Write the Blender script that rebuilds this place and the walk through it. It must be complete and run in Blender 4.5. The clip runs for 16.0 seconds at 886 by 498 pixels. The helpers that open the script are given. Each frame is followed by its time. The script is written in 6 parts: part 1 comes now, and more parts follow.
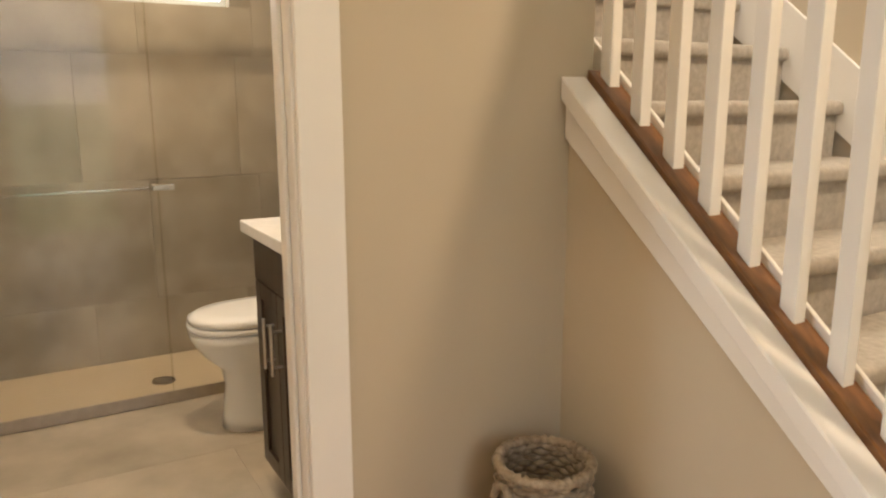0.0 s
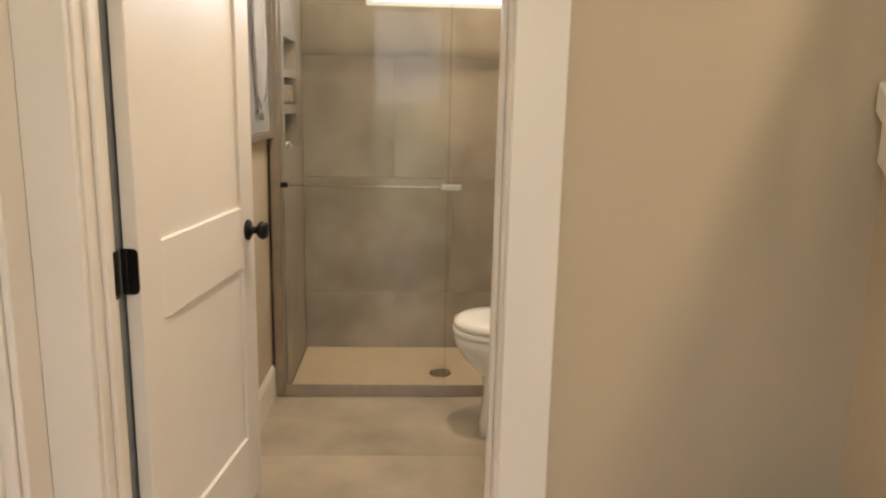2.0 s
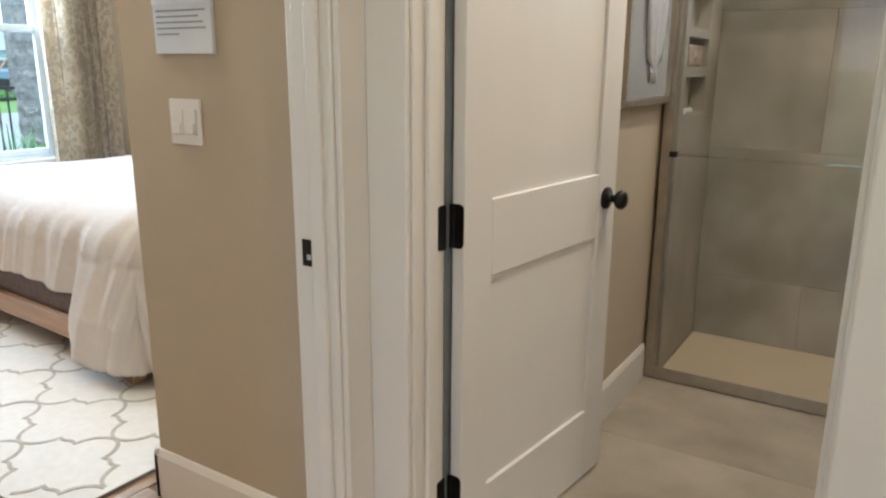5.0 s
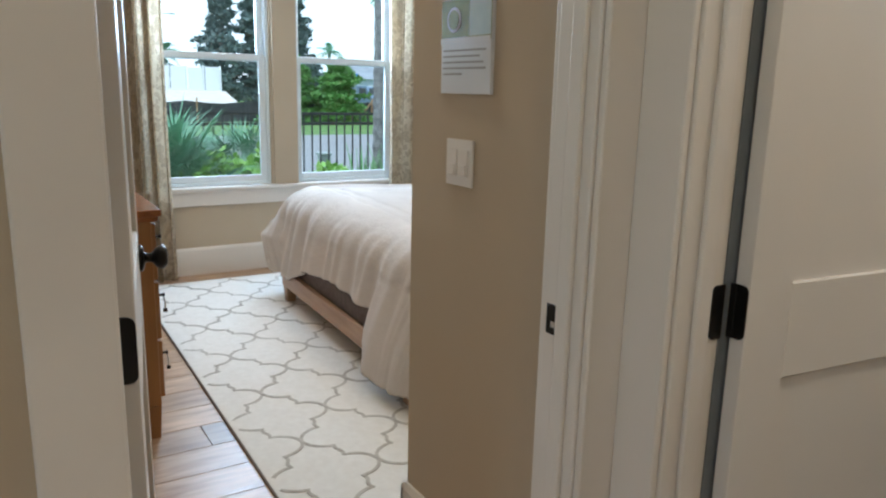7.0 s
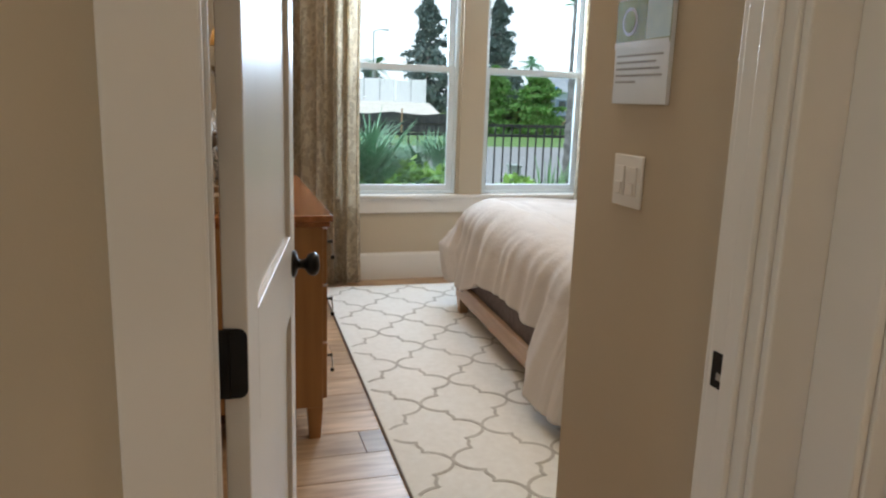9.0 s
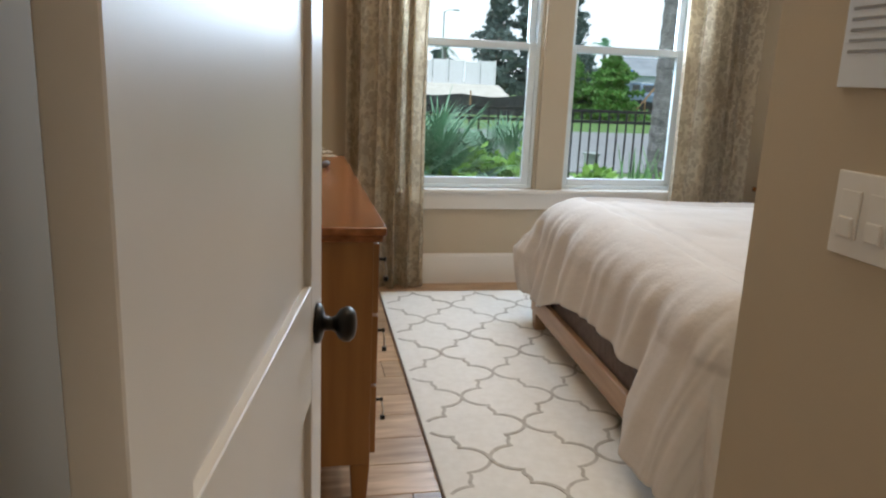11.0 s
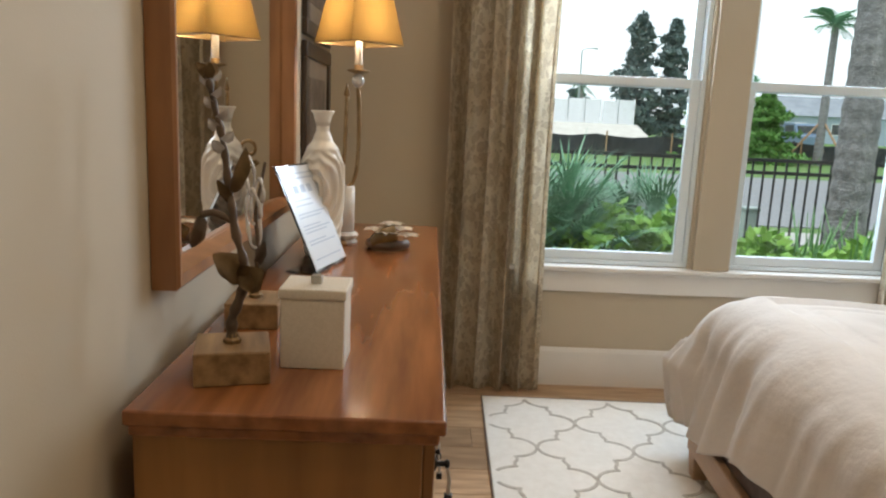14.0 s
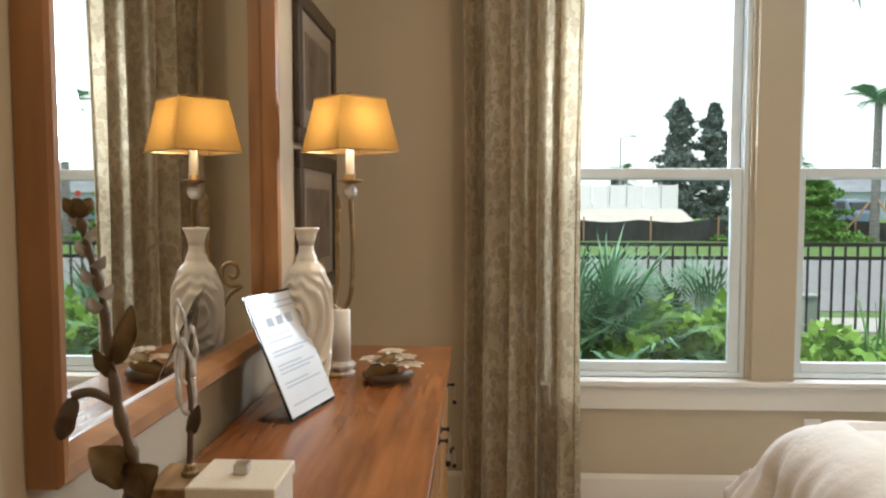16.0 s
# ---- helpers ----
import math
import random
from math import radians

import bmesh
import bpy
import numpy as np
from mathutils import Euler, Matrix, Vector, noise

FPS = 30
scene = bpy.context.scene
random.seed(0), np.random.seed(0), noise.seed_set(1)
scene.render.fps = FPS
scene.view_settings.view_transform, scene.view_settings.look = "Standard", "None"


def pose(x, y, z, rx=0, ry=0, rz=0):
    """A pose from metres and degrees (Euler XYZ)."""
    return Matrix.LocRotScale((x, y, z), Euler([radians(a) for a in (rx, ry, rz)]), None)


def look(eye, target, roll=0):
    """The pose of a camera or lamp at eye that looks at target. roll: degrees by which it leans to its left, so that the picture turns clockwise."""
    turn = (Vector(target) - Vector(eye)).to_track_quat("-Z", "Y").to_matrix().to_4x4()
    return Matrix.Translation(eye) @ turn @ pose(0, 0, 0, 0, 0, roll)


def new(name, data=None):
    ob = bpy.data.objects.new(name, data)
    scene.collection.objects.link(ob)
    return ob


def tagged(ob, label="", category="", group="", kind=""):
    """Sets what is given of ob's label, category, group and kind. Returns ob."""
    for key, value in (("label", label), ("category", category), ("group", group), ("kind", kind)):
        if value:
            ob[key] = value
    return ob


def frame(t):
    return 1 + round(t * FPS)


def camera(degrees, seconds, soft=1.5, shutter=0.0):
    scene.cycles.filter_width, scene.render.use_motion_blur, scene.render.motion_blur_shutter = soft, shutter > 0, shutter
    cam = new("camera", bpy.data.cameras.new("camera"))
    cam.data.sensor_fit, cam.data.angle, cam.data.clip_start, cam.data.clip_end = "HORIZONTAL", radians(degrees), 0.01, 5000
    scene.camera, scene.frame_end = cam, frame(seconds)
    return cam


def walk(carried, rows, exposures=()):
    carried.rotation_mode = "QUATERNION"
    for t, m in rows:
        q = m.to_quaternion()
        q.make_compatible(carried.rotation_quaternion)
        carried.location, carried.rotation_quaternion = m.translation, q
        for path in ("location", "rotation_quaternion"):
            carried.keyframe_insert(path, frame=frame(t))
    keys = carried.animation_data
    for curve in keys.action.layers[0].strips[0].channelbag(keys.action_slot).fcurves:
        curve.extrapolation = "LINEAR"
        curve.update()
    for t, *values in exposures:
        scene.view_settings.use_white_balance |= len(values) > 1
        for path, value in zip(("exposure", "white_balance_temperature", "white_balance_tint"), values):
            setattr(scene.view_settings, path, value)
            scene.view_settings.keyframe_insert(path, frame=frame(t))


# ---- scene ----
cam = camera(62.6, 16.0, soft=2.2)
PATH = [
    (0, (0.38, 0.565, 1.333), (1.356, 2.264, 0.933), -0.1),
    (0.5, (0.478, 0.596, 1.347), (1.269, 2.389, 0.946), 0.2),
    (1, (0.547, 0.633, 1.348), (1.117, 2.51, 0.957), 0.5),
    (1.5, (0.6, 0.656, 1.341), (0.957, 2.586, 0.956), 0.8),
    (2, (0.71, 0.673, 1.337), (0.797, 2.631, 0.941), 1.2),
    (2.5, (0.807, 0.679, 1.348), (0.669, 2.63, 0.927), 2.4),
    (3, (0.887, 0.681, 1.352), (0.497, 2.589, 0.895), 2.6),
    (3.2, (0.898, 0.683, 1.361), (0.42, 2.567, 0.889), 2.6),
    (5.3, (0.937, 0.913, 1.311), (-0.188, 2.496, 0.834), 0.3),
    (5.5, (0.93, 0.94, 1.313), (-0.26, 2.478, 0.845), 0.4),
    (6, (0.907, 0.991, 1.324), (-0.463, 2.377, 0.875), 0.4),
    (6.3, (0.893, 1.023, 1.327), (-0.565, 2.321, 0.891), 0.4),
    (6.5, (0.894, 1.04, 1.335), (-0.625, 2.267, 0.9), 0.7),
    (7, (0.897, 1.108, 1.342), (-0.757, 2.151, 0.919), 1.4),
    (7.5, (0.909, 1.168, 1.351), (-0.829, 2.068, 0.936), 1.8),
    (8, (0.911, 1.21, 1.363), (-0.89, 1.979, 0.955), 2.0),
    (8.5, (0.888, 1.228, 1.355), (-0.953, 1.899, 0.952), 1.9),
    (9, (0.812, 1.247, 1.335), (-1.062, 1.819, 0.931), 1.9),
    (9.2, (0.795, 1.238, 1.326), (-1.085, 1.782, 0.915), 2.4),
    (11.3, (0.073, 1.428, 1.326), (-1.839, 1.796, 0.866), 1.5),
    (11.5, (0.0, 1.474, 1.319), (-1.915, 1.828, 0.861), 0.2),
    (12, (-0.17, 1.553, 1.33), (-2.088, 1.853, 0.852), 0.5),
    (12.5, (-0.331, 1.576, 1.318), (-2.255, 1.824, 0.829), 1.4),
    (13, (-0.531, 1.588, 1.317), (-2.462, 1.784, 0.835), 2.5),
    (13.5, (-0.675, 1.588, 1.344), (-2.619, 1.734, 0.897), 2.8),
    (14, (-0.81, 1.588, 1.366), (-2.774, 1.636, 0.993), 2.6),
    (14.5, (-0.904, 1.604, 1.376), (-2.882, 1.538, 1.087), 1.8),
    (15, (-0.995, 1.637, 1.404), (-2.976, 1.467, 1.188), 1.4),
    (15.5, (-1.082, 1.673, 1.416), (-3.065, 1.46, 1.266), 0.8),
    (16, (-1.141, 1.711, 1.418), (-3.135, 1.625, 1.291), 0.0),
]
EXPOSURES = [(0, 0.24, 6250, 10), (1.5, 0.12, 6100, 10), (3, 0.2, 5700, 10), (5.3, -0.26, 5050, 4), (6, -0.54, 5000, 4), (7, -0.92, 5150, 5), (9, -1.05, 5650, 8), (11.5, -1.2, 5700, 8), (12.5, -1.1, 5700, 8), (14.3, -1.12, 6150, 8), (15, -1.12, 6650, 9), (15.5, -1.07, 6600, 9), (16, -1.02, 6250, 8)]
walk(cam, [(t, look(eye, target, roll)) for t, eye, target, roll in PATH], EXPOSURES)

# ---- world, sun, lamps ----
world = bpy.data.worlds.new("world")
scene.world = world
world.use_nodes = True
wn = world.node_tree.nodes
wl = world.node_tree.links
sky = wn.new("ShaderNodeTexSky")
sky.sky_type = "NISHITA"
sky.sun_disc = False
sky.sun_elevation = radians(62.8)
sky.sun_rotation = radians(151)
sky.dust_density = 6.0
sky.air_density = 1.0
cloud = wn.new("ShaderNodeTexNoise")
cloud.inputs["Scale"].default_value = 2.2
cloud.inputs["Detail"].default_value = 6
cramp = wn.new("ShaderNodeValToRGB")
cramp.color_ramp.elements[0].position, cramp.color_ramp.elements[0].color = 0.35, (30, 31, 32, 1)
cramp.color_ramp.elements[1].position, cramp.color_ramp.elements[1].color = 0.62, (40, 40, 40, 1)
overcast = wn.new("ShaderNodeMixRGB")
overcast.inputs[0].default_value = 0.8
wl.new(cloud.outputs["Fac"], cramp.inputs["Fac"])
wl.new(sky.outputs["Color"], overcast.inputs[1])
wl.new(cramp.outputs["Color"], overcast.inputs[2])
wl.new(overcast.outputs["Color"], wn["Background"].inputs["Color"])
wn["Background"].inputs["Strength"].default_value = 0.10

sun = new("sun", bpy.data.lights.new("sun", "SUN"))
sun.data.energy = 3.6
sun.data.angle = radians(10)
sun.data.color = (1.0, 0.96, 0.9)
sun.matrix_world = look((0, 0, 20), (-5.0, 9.0, 0))

WARM = (1.0, 0.75, 0.48)
CEIL = 2.74


def can_light(x, y, watts, size=0.14, color=WARM, z=CEIL - 0.02):
    lamp = new("recessed_lamp", bpy.data.lights.new("recessed_lamp", "AREA"))
    lamp.data.shape, lamp.data.size, lamp.data.energy, lamp.data.color = "DISK", size, watts, color
    lamp.matrix_world = pose(x, y, z)
    return lamp


HALLWARM = (1.0, 0.76, 0.51)
can_light(0.25, 1.65, 4.4, 0.14, HALLWARM)
can_light(0.9, 3.0, 21, 0.14, HALLWARM)
can_light(0.8, 4.15, 7.5, 0.14, HALLWARM)
can_light(-1.3, 1.85, 14)
can_light(-2.2, 3.2, 21)
can_light(-3.2, 2.0, 12)
can_light(2.32, 0.60, 36, 0.2, HALLWARM, 2.98)
can_light(2.3, 3.0, 34, 0.3, (1.0, 0.9, 0.75), 4.15)
sky_fill = new("window_daylight", bpy.data.lights.new("window_daylight", "AREA"))
sky_fill.data.shape, sky_fill.data.size, sky_fill.data.size_y = "RECTANGLE", 1.35, 0.80
sky_fill.data.energy, sky_fill.data.color = 180, (0.80, 0.90, 1.0)
sky_fill.matrix_world = look((-4.62, 3.12, 2.0), (-1.2, 3.0, 0.6))
bath_day = new("shower_window_daylight", bpy.data.lights.new("shower_window_daylight", "AREA"))
bath_day.data.shape, bath_day.data.size, bath_day.data.size_y = "RECTANGLE", 0.85, 0.42
bath_day.data.energy, bath_day.data.color = 9, (0.82, 0.91, 1.0)
bath_day.matrix_world = look((0.93, 4.56, 2.02), (0.93, 0, 2.02))
# cool fill lamp added at the unseen hall end, no known source there
hall_fill = new("unseen_hall_fill", bpy.data.lights.new("unseen_hall_fill", "AREA"))
hall_fill.data.shape, hall_fill.data.size, hall_fill.data.size_y = "RECTANGLE", 0.9, 1.9
hall_fill.data.energy, hall_fill.data.color = 3, (0.86, 0.93, 1.0)
hall_fill.matrix_world = look((0.75, -1.18, 1.3), (0.75, 2, 1.1))

# ---- materials ----
MATS = {}


def mat(name, c1, c2, rough=0.5, scale=6.0, bump=0.1, bscale=80.0, metal=0.0, stretch=(1, 1, 1), vary=0.0, coat=0.0, detail=4.0, dist=0.002, rough2=None):
    """A noise-varied surface: two colours at a coarse scale, relief at a fine one."""
    m = bpy.data.materials.new(name)
    m.use_nodes = True
    n, l = m.node_tree.nodes, m.node_tree.links
    b = n["Principled BSDF"]
    tc = n.new("ShaderNodeTexCoord")
    mp = n.new("ShaderNodeMapping")
    mp.inputs["Scale"].default_value = stretch
    l.new(tc.outputs["Object"], mp.inputs["Vector"])
    no = n.new("ShaderNodeTexNoise")
    no.inputs["Scale"].default_value, no.inputs["Detail"].default_value = scale, detail
    l.new(mp.outputs[0], no.inputs["Vector"])
    rp = n.new("ShaderNodeValToRGB")
    rp.color_ramp.elements[0].position, rp.color_ramp.elements[0].color = 0.3, (*c1, 1)
    rp.color_ramp.elements[1].position, rp.color_ramp.elements[1].color = 0.7, (*c2, 1)
    l.new(no.outputs["Fac"], rp.inputs["Fac"])
    col = rp.outputs["Color"]
    if vary:
        oi = n.new("ShaderNodeObjectInfo")
        mr = n.new("ShaderNodeMapRange")
        mr.inputs["To Min"].default_value, mr.inputs["To Max"].default_value = 1 - vary, 1 + vary
        l.new(oi.outputs["Random"], mr.inputs["Value"])
        hs = n.new("ShaderNodeHueSaturation")
        l.new(mr.outputs[0], hs.inputs["Value"])
        l.new(col, hs.inputs["Color"])
        col = hs.outputs["Color"]
        off = n.new("ShaderNodeVectorMath")
        off.operation = "SCALE"
        off.inputs["Scale"].default_value = 37.0
        comb = n.new("ShaderNodeCombineXYZ")
        l.new(oi.outputs["Random"], comb.inputs[0])
        l.new(oi.outputs["Random"], comb.inputs[1])
        l.new(comb.outputs[0], off.inputs[0])
        l.new(off.outputs[0], mp.inputs["Location"])
    l.new(col, b.inputs["Base Color"])
    b.inputs["Roughness"].default_value, b.inputs["Metallic"].default_value = rough, metal
    if rough2 is not None:
        rr = n.new("ShaderNodeMapRange")
        rr.inputs["To Min"].default_value, rr.inputs["To Max"].default_value = rough, rough2
        l.new(no.outputs["Fac"], rr.inputs["Value"])
        l.new(rr.outputs[0], b.inputs["Roughness"])
    if coat:
        b.inputs["Coat Weight"].default_value, b.inputs["Coat Roughness"].default_value = coat, 0.15
    if bump:
        n2 = n.new("ShaderNodeTexNoise")
        n2.inputs["Scale"].default_value, n2.inputs["Detail"].default_value = bscale, 3
        l.new(mp.outputs[0], n2.inputs["Vector"])
        bp = n.new("ShaderNodeBump")
        bp.inputs["Strength"].default_value, bp.inputs["Distance"].default_value = bump, dist
        l.new(n2.outputs["Fac"], bp.inputs["Height"])
        l.new(bp.outputs[0], b.inputs["Normal"])
    MATS[name] = m
    return m


def glass_mat(name, tint=(1, 1, 1), gloss=0.06):
    """Thin clear pane: see-through with a faint mirror sheen."""
    m = bpy.data.materials.new(name)
    m.use_nodes = True
    n, l = m.node_tree.nodes, m.node_tree.links
    out = n["Material Output"]
    tr = n.new("ShaderNodeBsdfTransparent")
    tr.inputs["Color"].default_value = (*tint, 1)
    gl = n.new("ShaderNodeBsdfGlossy")
    gl.inputs["Roughness"].default_value = 0.02
    fr = n.new("ShaderNodeFresnel")
    fr.inputs["IOR"].default_value = 1.0 + gloss * 7
    mx = n.new("ShaderNodeMixShader")
    l.new(fr.outputs[0], mx.inputs[0])
    l.new(tr.outputs[0], mx.inputs[1])
    l.new(gl.outputs[0], mx.inputs[2])
    l.new(mx.outputs[0], out.inputs["Surface"])
    return m


WALL = mat("wall_paint", (0.505, 0.425, 0.308), (0.535, 0.453, 0.332), 0.75, 2.0, 0.12, 220)
CEILING = mat("ceiling_paint", (0.78, 0.76, 0.72), (0.82, 0.80, 0.76), 0.85, 2.0, 0.1, 150)
TRIM = mat("trim_paint", (0.76, 0.72, 0.66), (0.80, 0.76, 0.70), 0.35, 3.0, 0.04, 60)
DOORPAINT = mat("door_paint", (0.76, 0.72, 0.66), (0.79, 0.75, 0.69), 0.36, 3.0, 0.04, 60)
BLACK = mat("black_bronze", (0.012, 0.011, 0.010), (0.025, 0.022, 0.020), 0.32, 20, 0.05, 120, metal=0.6)
PLANK = mat("oak_plank", (0.30, 0.185, 0.10), (0.54, 0.37, 0.22), 0.24, 5.0, 0.12, 40, stretch=(6, 0.8, 6), vary=0.30, rough2=0.42)
SUBFLOOR = mat("floor_seam", (0.12, 0.075, 0.04), (0.17, 0.11, 0.06), 0.8)
FLOORTILE = mat("floor_tile", (0.30, 0.26, 0.19), (0.54, 0.475, 0.37), 0.36, 2.6, 0.06, 50, vary=0.03, detail=9)
GROUT = mat("grout", (0.43, 0.375, 0.29), (0.50, 0.44, 0.35), 0.9, 20)
SHOWERTILE = mat("shower_tile", (0.28, 0.25, 0.20), (0.49, 0.45, 0.385), 0.34, 3.2, 0.08, 40, stretch=(1, 1, 0.9), vary=0.04, detail=13)
PAN = mat("shower_pan", (0.66, 0.55, 0.38), (0.72, 0.61, 0.44), 0.4, 5, 0.05, 90)
CHROME = mat("brushed_metal", (0.50, 0.48, 0.45), (0.58, 0.56, 0.52), 0.28, 30, 0.02, 200, metal=1.0)
SHOWERFRAME = mat("shower_frame", (0.40, 0.345, 0.27), (0.46, 0.40, 0.32), 0.35, 20, 0.02, 200, metal=0.85)
PORCELAIN = mat("porcelain", (0.83, 0.83, 0.80), (0.86, 0.86, 0.83), 0.12, 3, 0.0, coat=0.3)
COUNTER = mat("white_quartz", (0.78, 0.77, 0.74), (0.86, 0.85, 0.82), 0.2, 30, 0.0)
VANITYWOOD = mat("espresso_wood", (0.035, 0.024, 0.016), (0.065, 0.045, 0.030), 0.4, 6, 0.1, 60, stretch=(4, 4, 0.6))
CHERRY = mat("dresser_wood", (0.18, 0.060, 0.019), (0.35, 0.135, 0.043), 0.22, 4, 0.08, 40, stretch=(0.6, 6, 6), coat=0.25)
CHERRY_SIDE = mat("dresser_side_wood", (0.22, 0.098, 0.027), (0.39, 0.185, 0.055), 0.36, 3, 0.08, 40, stretch=(4, 4, 0.35))
MIRRORWOOD = mat("mirror_frame_wood", (0.22, 0.095, 0.035), (0.38, 0.18, 0.07), 0.32, 4, 0.06, 40, stretch=(3, 3, 0.7))
STAINED = mat("stained_oak", (0.105, 0.042, 0.012), (0.22, 0.095, 0.028), 0.32, 5, 0.12, 50, stretch=(8, 1, 4))
BEDWOOD = mat("bed_wood", (0.30, 0.17, 0.085), (0.44, 0.28, 0.16), 0.45, 4, 0.08, 40, stretch=(0.6, 6, 6))
CARPET = mat("stair_carpet", (0.37, 0.33, 0.275), (0.49, 0.44, 0.37), 0.95, 45, 0.8, 260, dist=0.005)
SPRING = mat("box_spring_cloth", (0.10, 0.075, 0.065), (0.16, 0.12, 0.105), 0.9, 30, 0.3, 300)
LINEN = mat("comforter_cotton", (0.575, 0.515, 0.455), (0.635, 0.575, 0.515), 0.85, 3, 0.12, 40, dist=0.02)
PAPER = mat("paper", (0.70, 0.74, 0.80), (0.76, 0.80, 0.85), 0.22, 5, 0.0)
INK = mat("ink", (0.28, 0.29, 0.31), (0.34, 0.35, 0.37), 0.6, 5, 0.0)
INKBLUE = mat("ink_blue", (0.36, 0.42, 0.52), (0.44, 0.50, 0.60), 0.5, 5, 0.0)
GREENPRINT = mat("green_print", (0.13, 0.17, 0.04), (0.26, 0.30, 0.10), 0.3, 12, 0.0)
BLUEPRINT = mat("pale_blue_print", (0.45, 0.60, 0.68), (0.60, 0.72, 0.76), 0.3, 12, 0.0)
PLASTIC = mat("white_plastic", (0.80, 0.78, 0.74), (0.83, 0.81, 0.77), 0.3, 5, 0.0)
BRASS = mat("antique_gold", (0.20, 0.13, 0.06), (0.36, 0.25, 0.13), 0.38, 30, 0.2, 120, metal=0.85)
CERAMIC = mat("vase_ceramic", (0.70, 0.64, 0.55), (0.80, 0.74, 0.65), 0.30, 8, 0.08, 60, coat=0.2)
PETAL = mat("pale_petal", (0.42, 0.36, 0.30), (0.66, 0.60, 0.53), 0.35, 30, 0.2, 90)
TANLEAF = mat("tan_leaf", (0.11, 0.065, 0.025), (0.26, 0.17, 0.075), 0.42, 24, 0.3, 90, metal=0.25)
# slate tone of the shaded hinge gap, put into the colour
GAPSHADE = mat("gap_shade_grey", (0.15, 0.17, 0.19), (0.19, 0.21, 0.23), 0.45, 20, 0.05)
WAX = mat("candle_wax", (0.82, 0.78, 0.72), (0.86, 0.82, 0.76), 0.5, 5, 0.0)
DRIFT = mat("dark_driftwood", (0.045, 0.028, 0.016), (0.16, 0.10, 0.055), 0.5, 14, 0.5, 60, dist=0.004)
BLOCKWOOD = mat("block_wood", (0.13, 0.072, 0.028), (0.38, 0.24, 0.11), 0.4, 6, 0.15, 50, stretch=(1, 6, 6))
BOXSHELL = mat("woven_box", (0.62, 0.555, 0.45), (0.70, 0.635, 0.53), 0.6, 260, 0.35, 520, dist=0.002)
FLOWER = mat("white_petals", (0.78, 0.72, 0.60), (0.86, 0.81, 0.70), 0.6, 20, 0.2)
DARKFRAME = mat("dark_frame", (0.025, 0.016, 0.010), (0.06, 0.04, 0.026), 0.35, 10, 0.1, stretch=(4, 4, 0.6))
PICMAT = mat("picture_mat", (0.30, 0.25, 0.20), (0.40, 0.34, 0.28), 0.5, 3, 0.0)
PICART = mat("picture_art", (0.08, 0.06, 0.05), (0.24, 0.19, 0.15), 0.4, 9, 0.0)
TOWEL = mat("white_towel", (0.78, 0.76, 0.74), (0.84, 0.82, 0.80), 0.9, 40, 0.6, 200)
GREYGLASS = mat("grey_panel", (0.30, 0.30, 0.30), (0.42, 0.42, 0.42), 0.15, 2, 0.0)
BASKETM = mat("seagrass", (0.19, 0.14, 0.09), (0.46, 0.37, 0.265), 0.8, 40, 0.6, 150, vary=0.15, dist=0.004)
BASKETIN = mat("basket_inside", (0.05, 0.035, 0.022), (0.10, 0.07, 0.045), 0.9, 40, 0.6, 150)
TWISTGLASS = mat("twisted_glass", (0.55, 0.52, 0.48), (0.80, 0.78, 0.75), 0.12, 40, 0.2, 60, metal=0.3)
AMBER = mat("amber_resin", (0.10, 0.06, 0.015), (0.22, 0.14, 0.05), 0.2, 20, 0.3, 60)
PANE = glass_mat("window_glass", (0.97, 1.0, 0.99), 0.05)
SHOWERGLASS = glass_mat("shower_glass", (0.95, 0.94, 0.91), 0.038)
CRYSTAL = glass_mat("crystal", (0.95, 0.95, 0.95), 0.12)
VINYL = mat("window_vinyl", (0.70, 0.76, 0.78), (0.74, 0.80, 0.82), 0.35, 5, 0.0)

MIRROR = bpy.data.materials.new("mirror")
MIRROR.use_nodes = True
MIRROR.node_tree.nodes["Principled BSDF"].inputs["Base Color"].default_value = (0.86, 0.86, 0.83, 1)
MIRROR.node_tree.nodes["Principled BSDF"].inputs["Metallic"].default_value = 1.0
MIRROR.node_tree.nodes["Principled BSDF"].inputs["Roughness"].default_value = 0.015


def shade_mat():
    """Lampshade cloth that lets the bulb's light through."""
    m = bpy.data.materials.new("lampshade_cloth")
    m.use_nodes = True
    n, l = m.node_tree.nodes, m.node_tree.links
    out = n["Material Output"]
    df = n.new("ShaderNodeBsdfDiffuse")
    df.inputs["Color"].default_value = (0.50, 0.36, 0.18, 1)
    tl = n.new("ShaderNodeBsdfTranslucent")
    tl.inputs["Color"].default_value = (0.29, 0.185, 0.055, 1)
    tc = n.new("ShaderNodeTexCoord")
    wv = n.new("ShaderNodeTexNoise")
    wv.inputs["Scale"].default_value = 300
    l.new(tc.outputs["Object"], wv.inputs["Vector"])
    bp = n.new("ShaderNodeBump")
    bp.inputs["Strength"].default_value, bp.inputs["Distance"].default_value = 0.2, 0.001
    l.new(wv.outputs["Fac"], bp.inputs["Height"])
    l.new(bp.outputs[0], df.inputs["Normal"])
    mx = n.new("ShaderNodeMixShader")
    mx.inputs[0].default_value = 0.6
    l.new(df.outputs[0], mx.inputs[1])
    l.new(tl.outputs[0], mx.inputs[2])
    l.new(mx.outputs[0], out.inputs["Surface"])
    return m


SHADE = shade_mat()


